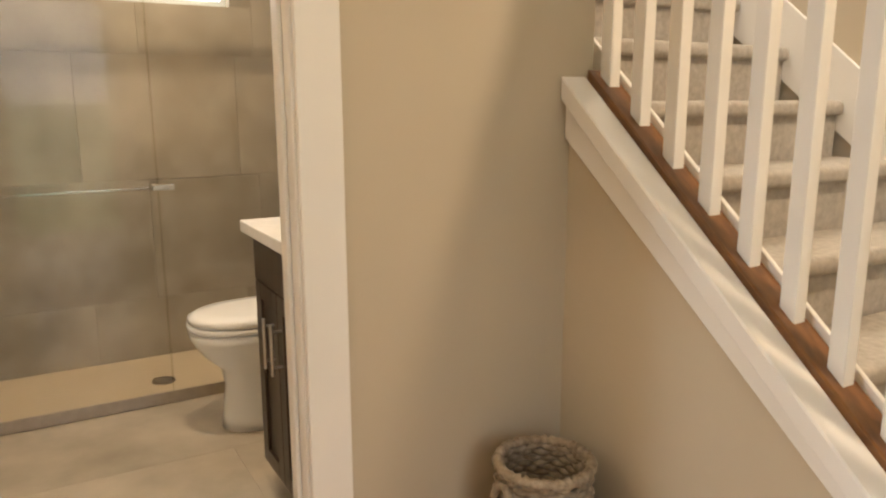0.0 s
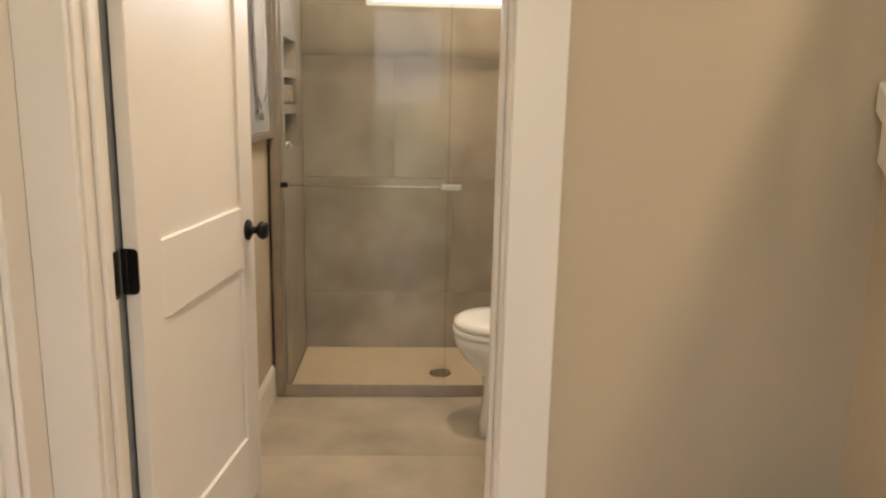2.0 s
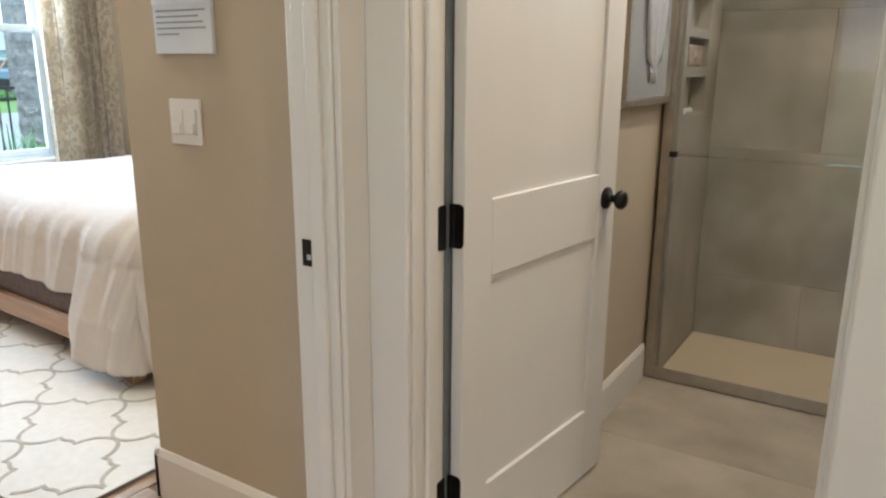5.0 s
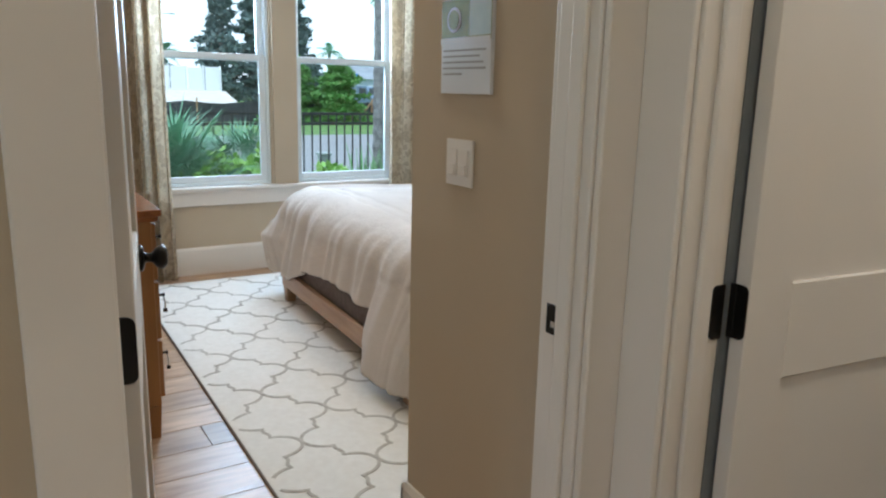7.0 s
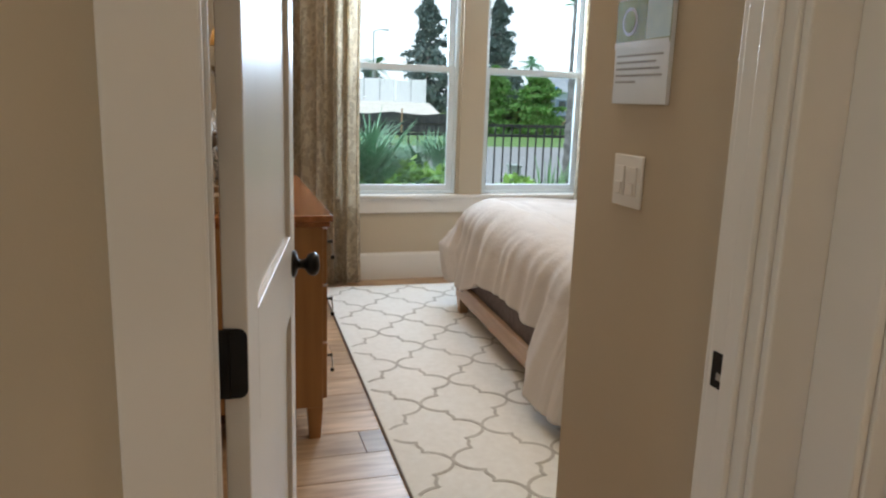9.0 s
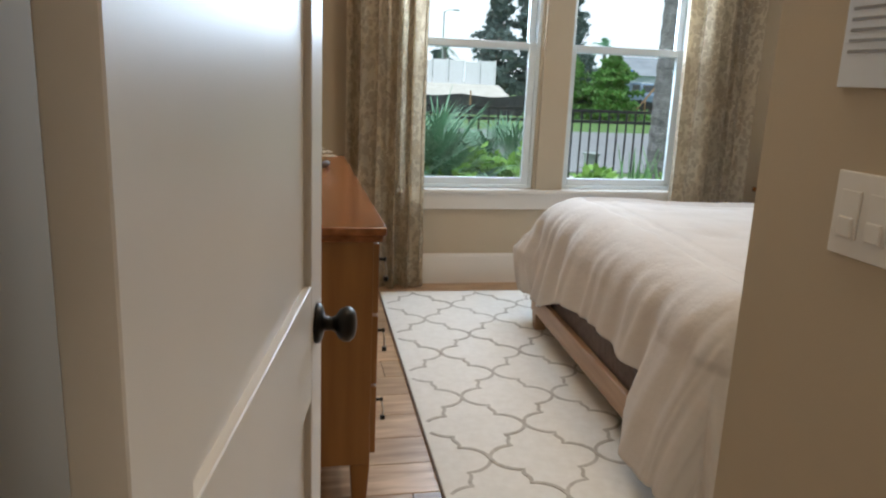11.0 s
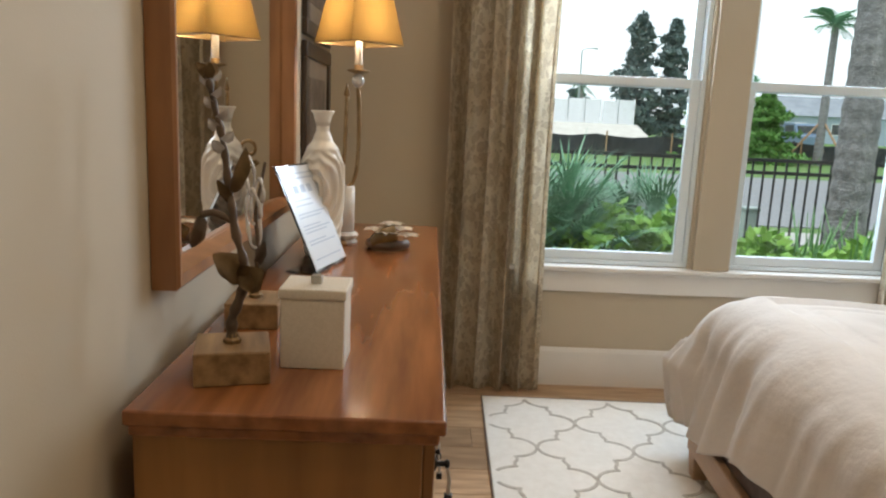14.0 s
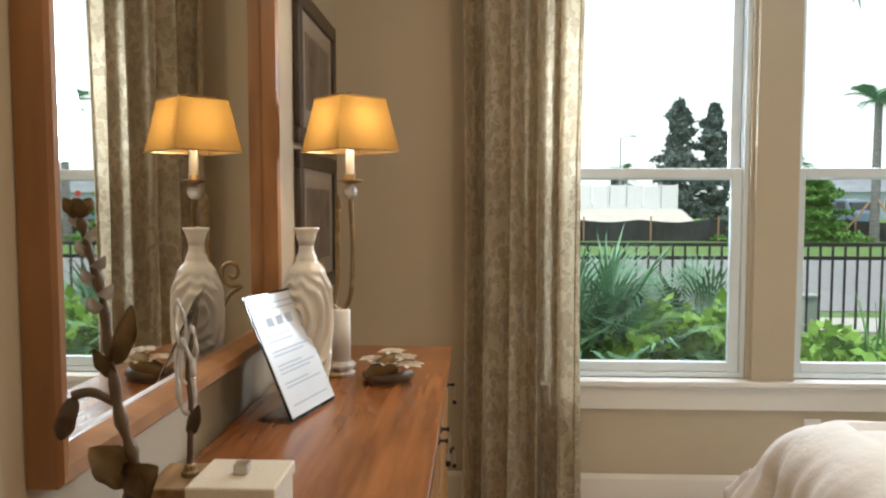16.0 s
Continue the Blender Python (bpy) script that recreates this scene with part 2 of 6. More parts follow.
def curtain_mat():
    """Cream cloth with a lacy leaf print: soft taupe motifs, each with a darker outline."""
    m = mat("curtain_cloth", (0.74, 0.65, 0.50), (0.90, 0.83, 0.69), 0.9, 7, 0.3, 300, stretch=(1, 1, 0.8), detail=3.0)
    n, l = m.node_tree.nodes, m.node_tree.links
    b = n["Principled BSDF"]
    mp = n["Mapping"]
    col = n["Color Ramp"].outputs["Color"]
    warp = n.new("ShaderNodeTexNoise")
    warp.inputs["Scale"].default_value, warp.inputs["Detail"].default_value = 16, 2.0
    l.new(mp.outputs[0], warp.inputs["Vector"])
    bend = n.new("ShaderNodeMixRGB")
    bend.blend_type = "ADD"
    bend.inputs[0].default_value = 0.07
    l.new(mp.outputs[0], bend.inputs[1])
    l.new(warp.outputs["Color"], bend.inputs[2])
    for sc, stops, dark in ((30, ((0.0, 0.8), (0.34, 0.7), (0.46, 0.0)), (0.63, 0.54, 0.40, 1)), (30, ((0.36, 0.0), (0.43, 0.75), (0.52, 0.0)), (0.45, 0.36, 0.25, 1)),
                            (78, ((0.0, 0.75), (0.20, 0.6), (0.30, 0.0)), (0.52, 0.43, 0.31, 1))):
        vo = n.new("ShaderNodeTexVoronoi")
        vo.inputs["Scale"].default_value = sc
        l.new(bend.outputs[0], vo.inputs["Vector"])
        rp = n.new("ShaderNodeValToRGB")
        els = rp.color_ramp.elements
        els[0].position, els[0].color = stops[0][0], (stops[0][1],) * 3 + (1,)
        els[1].position, els[1].color = stops[2][0], (stops[2][1],) * 3 + (1,)
        q = els.new(stops[1][0])
        q.color = (stops[1][1],) * 3 + (1,)
        l.new(vo.outputs["Distance"], rp.inputs["Fac"])
        mx = n.new("ShaderNodeMixRGB")
        mx.inputs[2].default_value = dark
        l.new(rp.outputs["Color"], mx.inputs[0])
        l.new(col, mx.inputs[1])
        col = mx.outputs[0]
    l.new(col, b.inputs["Base Color"])
    tl = n.new("ShaderNodeBsdfTranslucent")
    l.new(col, tl.inputs["Color"])
    mx = n.new("ShaderNodeMixShader")
    mx.inputs[0].default_value = 0.32
    l.new(b.outputs[0], mx.inputs[1])
    l.new(tl.outputs[0], mx.inputs[2])
    l.new(mx.outputs[0], n["Material Output"].inputs["Surface"])
    return m


CURTAIN = curtain_mat()
RUGBASE = mat("rug_cream", (0.83, 0.785, 0.705), (0.89, 0.85, 0.775), 0.95, 30, 0.8, 350, dist=0.004)
RUGLINE = mat("rug_line", (0.46, 0.41, 0.33), (0.63, 0.58, 0.50), 0.95, 40, 0.8, 350, dist=0.004)
RUGEDGE = mat("rug_binding", (0.16, 0.13, 0.10), (0.24, 0.20, 0.16), 0.95, 60)

GRASS = mat("lawn", (0.075, 0.15, 0.03), (0.14, 0.24, 0.055), 0.9, 4, 0.5, 60, dist=0.03)
ASPHALT = mat("road_surface", (0.20, 0.20, 0.205), (0.26, 0.26, 0.265), 0.9, 8, 0.3, 120)
PAVE = mat("concrete_path", (0.38, 0.36, 0.34), (0.46, 0.44, 0.41), 0.9, 8, 0.2, 90)
MULCH = mat("mulch", (0.03, 0.02, 0.013), (0.08, 0.05, 0.03), 0.95, 30, 0.8, 80, dist=0.02)
SAND = mat("bare_sand", (0.52, 0.48, 0.42), (0.62, 0.58, 0.52), 0.95, 2, 0.3, 30)
LEAFBRIGHT = mat("bright_leaf", (0.18, 0.36, 0.05), (0.30, 0.50, 0.09), 0.5, 9, 0.0, vary=0.15)
LEAFDARK = mat("palm_leaf", (0.11, 0.24, 0.14), (0.20, 0.37, 0.23), 0.45, 9, 0.0, vary=0.15)
LEAFPINE = mat("conifer_leaf", (0.085, 0.125, 0.120), (0.145, 0.195, 0.180), 0.7, 6, 0.0, vary=0.15)
LEAFCEDAR = mat("cedar_leaf", (0.07, 0.17, 0.03), (0.14, 0.30, 0.05), 0.6, 6, 0.0)
BARK = mat("palm_bark", (0.15, 0.145, 0.145), (0.30, 0.29, 0.29), 0.95, 14, 0.8, 40, dist=0.03)
IRON = mat("fence_iron", (0.012, 0.012, 0.013), (0.025, 0.025, 0.026), 0.5, 10, 0.05)
SILT = mat("silt_cloth", (0.05, 0.055, 0.06), (0.09, 0.095, 0.10), 0.8, 2, 0.3, 6, dist=0.05)
WHITEVINYL = mat("white_vinyl", (0.76, 0.77, 0.78), (0.82, 0.83, 0.84), 0.4, 3, 0.0)
UTILITY = mat("utility_grey", (0.28, 0.33, 0.31), (0.34, 0.39, 0.37), 0.5, 4, 0.0)
LEAFSTRAP = mat("strap_leaf", (0.12, 0.27, 0.09), (0.22, 0.42, 0.15), 0.45, 9, 0.0, vary=0.15)
SIGNBLUE = mat("sign_blue", (0.03, 0.14, 0.45), (0.05, 0.18, 0.50), 0.4, 5, 0.0)
SIGNRED = mat("sign_red", (0.45, 0.03, 0.03), (0.52, 0.05, 0.04), 0.4, 5, 0.0)
VANPAINT = mat("van_paint", (0.16, 0.22, 0.32), (0.20, 0.27, 0.37), 0.3, 3, 0.0)
FARWALL = mat("far_wall", (0.35, 0.42, 0.50), (0.42, 0.49, 0.56), 0.8, 1, 0.0)
FARROOF = mat("far_roof", (0.22, 0.24, 0.27), (0.30, 0.32, 0.35), 0.8, 1, 0.0)


# ---- mesh helpers ----
def part(name, bm, material, parent=None, label="", smooth=False):
    me = bpy.data.meshes.new(name)
    bmesh.ops.recalc_face_normals(bm, faces=bm.faces)
    if smooth:
        for f in bm.faces:
            f.smooth = True
    bm.to_mesh(me)
    bm.free()
    for m in material if isinstance(material, (list, tuple)) else [material]:
        me.materials.append(m)
    ob = new(name, me)
    if parent is not None:
        ob.parent = parent
    if label:
        ob["label"] = label
    return ob


def thing(name, label, category, x=0, y=0, z=0, rz=0, group=""):
    ob = new(name)
    ob.matrix_basis = pose(x, y, z, 0, 0, rz)
    return tagged(ob, label, category, group)


def add_box(bm, x0, x1, y0, y1, z0, z1, bevel=0.0, m=None, seg=2):
    res = bmesh.ops.create_cube(bm, size=1.0)
    vs = res["verts"]
    for v in vs:
        v.co = Vector(((x0 + x1) / 2 + v.co.x * (x1 - x0), (y0 + y1) / 2 + v.co.y * (y1 - y0), (z0 + z1) / 2 + v.co.z * (z1 - z0)))
    if bevel:
        es = list({e for v in vs for e in v.link_edges})
        out = bmesh.ops.bevel(bm, geom=es, offset=bevel, segments=seg, affect="EDGES", profile=0.5)
        vs = list({v for f in out["faces"] for v in f.verts} | {v for v in vs if v.is_valid})
    if m is not None:
        bmesh.ops.transform(bm, matrix=m, verts=vs)
    return vs


def box(x0, x1, y0, y1, z0, z1, bevel=0.0, m=None, seg=2):
    bm = bmesh.new()
    add_box(bm, x0, x1, y0, y1, z0, z1, bevel, m, seg)
    return bm


def lathe(profile, steps=32, m=None, bm=None):
    """A turned body from (radius, height) pairs."""
    bm = bm or bmesh.new()
    rings = []
    for r, z in profile:
        rings.append([bm.verts.new((r * math.cos(2 * math.pi * i / steps), r * math.sin(2 * math.pi * i / steps), z)) for i in range(steps)])
    for a, b in zip(rings, rings[1:]):
        for i in range(steps):
            bm.faces.new((a[i], a[(i + 1) % steps], b[(i + 1) % steps], b[i]))
    bm.faces.new(rings[0][::-1])
    bm.faces.new(rings[-1])
    if m is not None:
        bmesh.ops.transform(bm, matrix=m, verts=[v for r in rings for v in r])
    return bm


def tube(points, radii, steps=10, bm=None):
    """A round rod swept along points."""
    bm = bm or bmesh.new()
    pts = [Vector(p) for p in points]
    if not isinstance(radii, (list, tuple)):
        radii = [radii] * len(pts)
    rings = []
    ref = Vector((0.31, 0.12, 0.94)).normalized()
    for i, p in enumerate(pts):
        d = (pts[min(i + 1, len(pts) - 1)] - pts[max(i - 1, 0)]).normalized()
        if abs(d.dot(ref)) > 0.95:
            u = d.cross(Vector((1, 0, 0))).normalized()
        else:
            u = d.cross(ref).normalized()
        w = d.cross(u)
        rings.append([bm.verts.new(p + (u * math.cos(2 * math.pi * k / steps) + w * math.sin(2 * math.pi * k / steps)) * radii[i]) for k in range(steps)])
    for a, b in zip(rings, rings[1:]):
        for i in range(steps):
            bm.faces.new((a[i], a[(i + 1) % steps], b[(i + 1) % steps], b[i]))
    bm.faces.new(rings[0][::-1])
    bm.faces.new(rings[-1])
    return bm


def smooth_path(points, n=6):
    """Catmull-Rom points through the given ones."""
    pts = [Vector(p) for p in points]
    out = []
    for i in range(len(pts) - 1):
        p0, p1, p2, p3 = pts[max(i - 1, 0)], pts[i], pts[i + 1], pts[min(i + 2, len(pts) - 1)]
        for k in range(n):
            t = k / n
            out.append(0.5 * ((2 * p1) + (p2 - p0) * t + (2 * p0 - 5 * p1 + 4 * p2 - p3) * t * t + (3 * p1 - p0 - 3 * p2 + p3) * t ** 3))
    out.append(pts[-1])
    return out


def prism(outline, axis, a, b, bm=None):
    """A flat outline of (u, v) pairs drawn out along x, y or z from a to b."""
    bm = bm or bmesh.new()
    place = {"x": lambda u, v, w: (w, u, v), "y": lambda u, v, w: (u, w, v), "z": lambda u, v, w: (u, v, w)}[axis]
    lo = [bm.verts.new(place(u, v, a)) for u, v in outline]
    hi = [bm.verts.new(place(u, v, b)) for u, v in outline]
    bm.faces.new(lo[::-1])
    bm.faces.new(hi)
    for i in range(len(lo)):
        j = (i + 1) % len(lo)
        bm.faces.new((lo[i], lo[j], hi[j], hi[i]))
    return bm


# ---- large structure ----
def wall(name, pieces, label, material=WALL):
    bm = bmesh.new()
    for p in pieces:
        add_box(bm, *p)
    return tagged(part(name, bm, material), label, "wall", kind="structure")


X_HALL, X_BED = -0.055, -0.158          # two faces of the bedroom door wall
Y_FACE, Y_BACK = 2.12, 2.24           # two faces of the bathroom door wall
X_WIN = -4.385                         # inner face of the window wall
Y_DRESS = 1.098                       # wall behind the dresser
Y_HEAD = 4.85                         # wall behind the bed
BX0, BX1 = 0.055, 0.914               # bathroom door rough opening
DY0, DY1 = 1.205, 2.03                 # bedroom door rough opening
DH = 2.06
Y_SHOWER, Y_TILE = 3.86, 4.47

wall("wall_hall_west", [(X_BED, X_HALL, -1.2, DY0, 0, CEIL), (X_BED, X_HALL, DY1, Y_FACE, 0, CEIL), (X_BED, X_HALL, DY0, DY1, DH, CEIL)],
     "warm beige painted wall with the bedroom doorway")
wall("wall_bath_front", [(-0.88, BX0, Y_FACE, Y_BACK, 0, CEIL), (BX1, 1.742, Y_FACE, Y_BACK, 0, CEIL), (BX0, BX1, Y_FACE, Y_BACK, DH, CEIL)],
     "warm beige painted wall with the bathroom doorway")
wall("wall_bed_east", [(-0.88, -0.76, Y_BACK, Y_HEAD, 0, CEIL)], "beige painted wall beside the bed")
# recess up to y 2.43 is added so the hinge gap falls into shade
wall("wall_bath_west", [(-0.03, 0.085, 2.43, 4.62, 0, CEIL), (-0.15, -0.03, Y_BACK, 4.62, 0, CEIL)], "beige painted bathroom wall")
wall("wall_bath_east", [(1.60, 1.742, Y_BACK, 4.62, 0, CEIL)], "beige painted bathroom wall behind the toilet")
wall("wall_dresser", [(X_WIN - 0.14, X_BED, Y_DRESS - 0.12, Y_DRESS, 0, CEIL)], "beige painted wall behind the dresser")
wall("wall_bed_head", [(X_WIN - 0.14, -0.76, Y_HEAD, Y_HEAD + 0.12, 0, CEIL)], "beige painted wall behind the bed")
WY = ((2.065, 2.914), (3.095, 3.944))
WZ0, WZ1 = 0.632, 2.42
wall("wall_window", [(X_WIN - 0.14, X_WIN, Y_DRESS, WY[0][0], 0, CEIL), (X_WIN - 0.14, X_WIN, WY[0][1], WY[1][0], WZ0, WZ1), (X_WIN - 0.14, X_WIN, WY[1][1], Y_HEAD, 0, CEIL),
                     (X_WIN - 0.14, X_WIN, WY[0][0], WY[1][1], 0, WZ0), (X_WIN - 0.14, X_WIN, WY[0][0], WY[1][1], WZ1, CEIL)],
     "beige painted wall with two tall windows")
BW = (0.47, 1.37, 1.80, 2.24)         # shower window opening x0 x1 z0 z1
wall("wall_shower_back", [(-0.03, BW[0], Y_TILE + 0.012, 4.62, 0, CEIL), (BW[1], 1.60, Y_TILE + 0.012, 4.62, 0, CEIL), (BW[0], BW[1], Y_TILE + 0.012, 4.62, 0, BW[2]),
                          (BW[0], BW[1], Y_TILE + 0.012, 4.62, BW[3], CEIL)], "shower back wall with a high window", GROUT)
wall("wall_stair_east", [(2.85, 2.97, -1.2, 5.2, 0, 4.2)], "beige painted stairwell wall")
wall("wall_stair_west", [(1.62, 1.742, 4.62, 5.2, 0, 4.2), (1.742 - 0.12, 1.742, Y_FACE, 4.62, CEIL, 4.2)], "beige painted stairwell wall")
wall("wall_stair_north", [(1.742, 2.85, 5.08, 5.2, 0, 4.2)], "beige painted stairwell end wall")
wall("wall_hall_south", [(X_HALL, 0.28, -1.32, -1.2, 0, CEIL), (1.22, 2.85, -1.32, -1.2, 0, CEIL), (0.28, 1.22, -1.32, -1.2, 2.3, CEIL)], "beige painted wall at the hall entry")

for nm, (a, b, c, d), lab in (("ceiling_hall", (X_BED, 1.742, -1.2, Y_BACK), "white hall ceiling"), ("ceiling_bath", (-0.03, 1.60, Y_BACK, 4.62), "white bathroom ceiling"),
                              ("ceiling_bedroom", (X_WIN - 0.14, X_BED, Y_DRESS - 0.12, Y_HEAD + 0.12), "white bedroom ceiling")):
    tagged(part(nm, box(a, b, c, d, CEIL, CEIL + 0.1), CEILING), lab, "ceiling", kind="structure")
tagged(part("ceiling_stair_low", box(1.745, 2.85, -1.2, 1.0, 3.0, 3.1), CEILING), "white ceiling over the foot of the stairs", "ceiling", kind="structure")
tagged(part("ceiling_stair", box(1.5, 2.97, -1.3, 5.2, 4.2, 4.3), CEILING), "white stairwell ceiling", "ceiling", kind="structure")

floor = tagged(part("floor", box(X_WIN - 0.14, 2.85, -1.2, Y_BACK, -0.12, -0.006), SUBFLOOR), "brown oak plank floor", "floor", kind="structure")
floor_bed = tagged(part("floor_bedroom", box(X_WIN - 0.14, -0.76, Y_BACK, Y_HEAD, -0.12, -0.006), SUBFLOOR), "brown oak plank floor under the bed", "floor", kind="structure")
floor_bath = tagged(part("floor_bath", box(-0.03, 1.60, Y_BACK, 4.62, -0.12, -0.003), GROUT), "pale stone-look bathroom floor tiles", "floor", kind="structure")


def board_profile(h, d):
    return [(0, 0), (d, 0), (d, h - 0.02), (d * 0.55, h - 0.004), (d * 0.4, h), (0, h)]


def baseboard(name, runs, label="white painted baseboard", h=0.165):
    """runs: (axis, wall face, side, from, to)"""
    bm = bmesh.new()
    for axis, face, side, a, b in runs:
        prof = [(face + side * u, v) for u, v in board_profile(h, 0.015)]
        if axis == "x":
            prof2 = prof
            pr = [(u, v) for u, v in prof2]
            lo = [bm.verts.new((a, u, v)) for u, v in pr]
            hi = [bm.verts.new((b, u, v)) for u, v in pr]
        else:
            lo = [bm.verts.new((u, a, v)) for u, v in prof]
            hi = [bm.verts.new((u, b, v)) for u, v in prof]
        bm.faces.new(lo[::-1])
        bm.faces.new(hi)
        for i in range(len(lo)):
            j = (i + 1) % len(lo)
            bm.faces.new((lo[i], lo[j], hi[j], hi[i]))
    return tagged(part(name, bm, TRIM), label, "baseboard", kind="structure")


baseboard("baseboard_window", [("y", X_WIN, 1, Y_DRESS, Y_HEAD)], h=0.20)
baseboard("baseboard_dresser", [("x", Y_DRESS, 1, X_WIN + 0.02, X_BED - 0.14)])
baseboard("baseboard_switch", [("x", Y_FACE, -1, -0.895, X_BED - 0.002), ("y", -0.88, -1, Y_FACE - 0.015, Y_HEAD)])
baseboard("baseboard_bath", [("y", 0.085, 1, 2.43, Y_SHOWER - 0.02)], h=0.15)
baseboard("baseboard_hall", [("x", Y_FACE, -1, 1.0, 1.655), ("y", X_HALL, 1, -1.2, DY0 - 0.13)])


def hinge_plate(x0, x1, y0, y1, z0, z1, r=0.013, left=True, right=True):
    """A thin plate across x whose chosen upright sides have rounded corners."""
    out = []
    for cy, cz, a0, on in ((y1, z1, 0, right), (y0, z1, 90, left), (y0, z0, 180, left), (y1, z0, 270, right)):
        if not on:
            out.append((cy, cz))
            continue
        oy, oz = (cy - r if cy == y1 else cy + r), (cz - r if cz == z1 else cz + r)
        for k in range(6):
            a = radians(a0 + 18 * k)
            out.append((oy + r * math.cos(a), oz + r * math.sin(a)))
    return prism(out, "x", x0, x1)


CW = 0.105
# bathroom doorway: jambs, stops and casings
bath_frame = thing("door_frame", "white painted bathroom door frame with flat casings", "door frame")
for nm, b in (("jamb", (BX0, BX0 + 0.018, Y_FACE - 0.002, Y_BACK + 0.002, 0, DH)), ("jamb", (BX1 - 0.018, BX1, Y_FACE - 0.002, Y_BACK + 0.002, 0, DH)),
              ("jamb", (BX0 + 0.018, BX1 - 0.018, Y_FACE - 0.002, Y_BACK + 0.002, DH - 0.018, DH)),
              ("stop", (BX0 + 0.018, BX0 + 0.030, Y_FACE + 0.04, Y_FACE + 0.078, 0, DH - 0.018)), ("stop", (BX1 - 0.030, BX1 - 0.018, Y_FACE + 0.04, Y_FACE + 0.078, 0, DH - 0.018)),
              ("casing", (X_HALL + 0.0202, BX0 + 0.012, Y_FACE - 0.02, Y_FACE - 0.003, 0, DH - 0.012)), ("casing", (BX1 - 0.012, BX1 - 0.012 + CW, Y_FACE - 0.02, Y_FACE - 0.003, 0, DH - 0.012)),
              ("casing", (X_HALL + 0.021, BX1 - 0.012 + CW, Y_FACE - 0.02, Y_FACE - 0.003, DH - 0.011, DH + CW)),
              ("casing", (BX1 - 0.012, BX1 - 0.012 + CW, Y_BACK + 0.003, Y_BACK + 0.02, 0, DH - 0.012))):
    part(nm, box(*b, bevel=0.004), TRIM, bath_frame)
for z in (0.262, 0.955, 1.78):
    part("hinge_plate", hinge_plate(BX0 + 0.0182, BX0 + 0.0215, Y_BACK - 0.030, Y_BACK + 0.003, z - 0.052, z + 0.052, right=False), BLACK, bath_frame, "black hinge plate on the jamb")
# added strip: its blue-grey colour stands in for shade in the hinge gap
part("door_seal", box(BX0 + 0.012, BX0 + 0.0178, Y_BACK + 0.0025, Y_BACK + 0.070, 0.01, DH - 0.02, 0.001), GAPSHADE, bath_frame, "blue-grey strip standing in for the shaded hinge gap")
# bedroom doorway
bed_frame_d = thing("door_frame", "white painted bedroom door frame with black strike plate", "door frame")
for nm, b in (("jamb", (X_BED - 0.002, X_HALL + 0.002, DY0, DY0 + 0.018, 0, DH)), ("jamb", (X_BED - 0.002, X_HALL + 0.002, DY1 - 0.018, DY1, 0, DH)),
              ("jamb", (X_BED - 0.002, X_HALL + 0.002, DY0 + 0.018, DY1 - 0.018, DH - 0.018, DH)),
              ("stop", (X_BED + 0.044, X_BED + 0.08, DY1 - 0.030, DY1 - 0.018, 0, DH - 0.018)), ("stop", (X_BED + 0.042, X_BED + 0.08, DY0 + 0.018, DY0 + 0.030, 0, DH - 0.018)),
              ("casing", (X_HALL + 0.003, X_HALL + 0.02, DY0 + 0.024 - CW, DY0 + 0.024, 0, DH - 0.012)), ("casing", (X_HALL + 0.003, X_HALL + 0.02, DY1 - 0.012, Y_FACE - 0.003, 0, DH - 0.012)),
              ("casing", (X_HALL + 0.003, X_HALL + 0.02, DY0 + 0.012 - CW, Y_FACE - 0.022, DH - 0.011, DH + CW)),
              ("casing", (X_BED - 0.02, X_BED - 0.003, DY1 - 0.012, Y_FACE - 0.002, 0, DH - 0.012)), ("casing", (X_BED - 0.02, X_BED - 0.003, DY0 + 0.012 - CW, DY0 + 0.010, 0, DH - 0.012))):
    part(nm, box(*b, bevel=0.004), TRIM, bed_frame_d)
strike = part("strike_plate", box(X_BED + 0.010, X_BED + 0.042, DY1 - 0.021, DY1 - 0.0175, 0.885, 0.945, 0.001), BLACK, bed_frame_d, "black metal strike plate")
part("latch_hole", box(X_BED + 0.024, X_BED + 0.036, DY1 - 0.0215, DY1 - 0.0208, 0.900, 0.912), CHROME, strike)


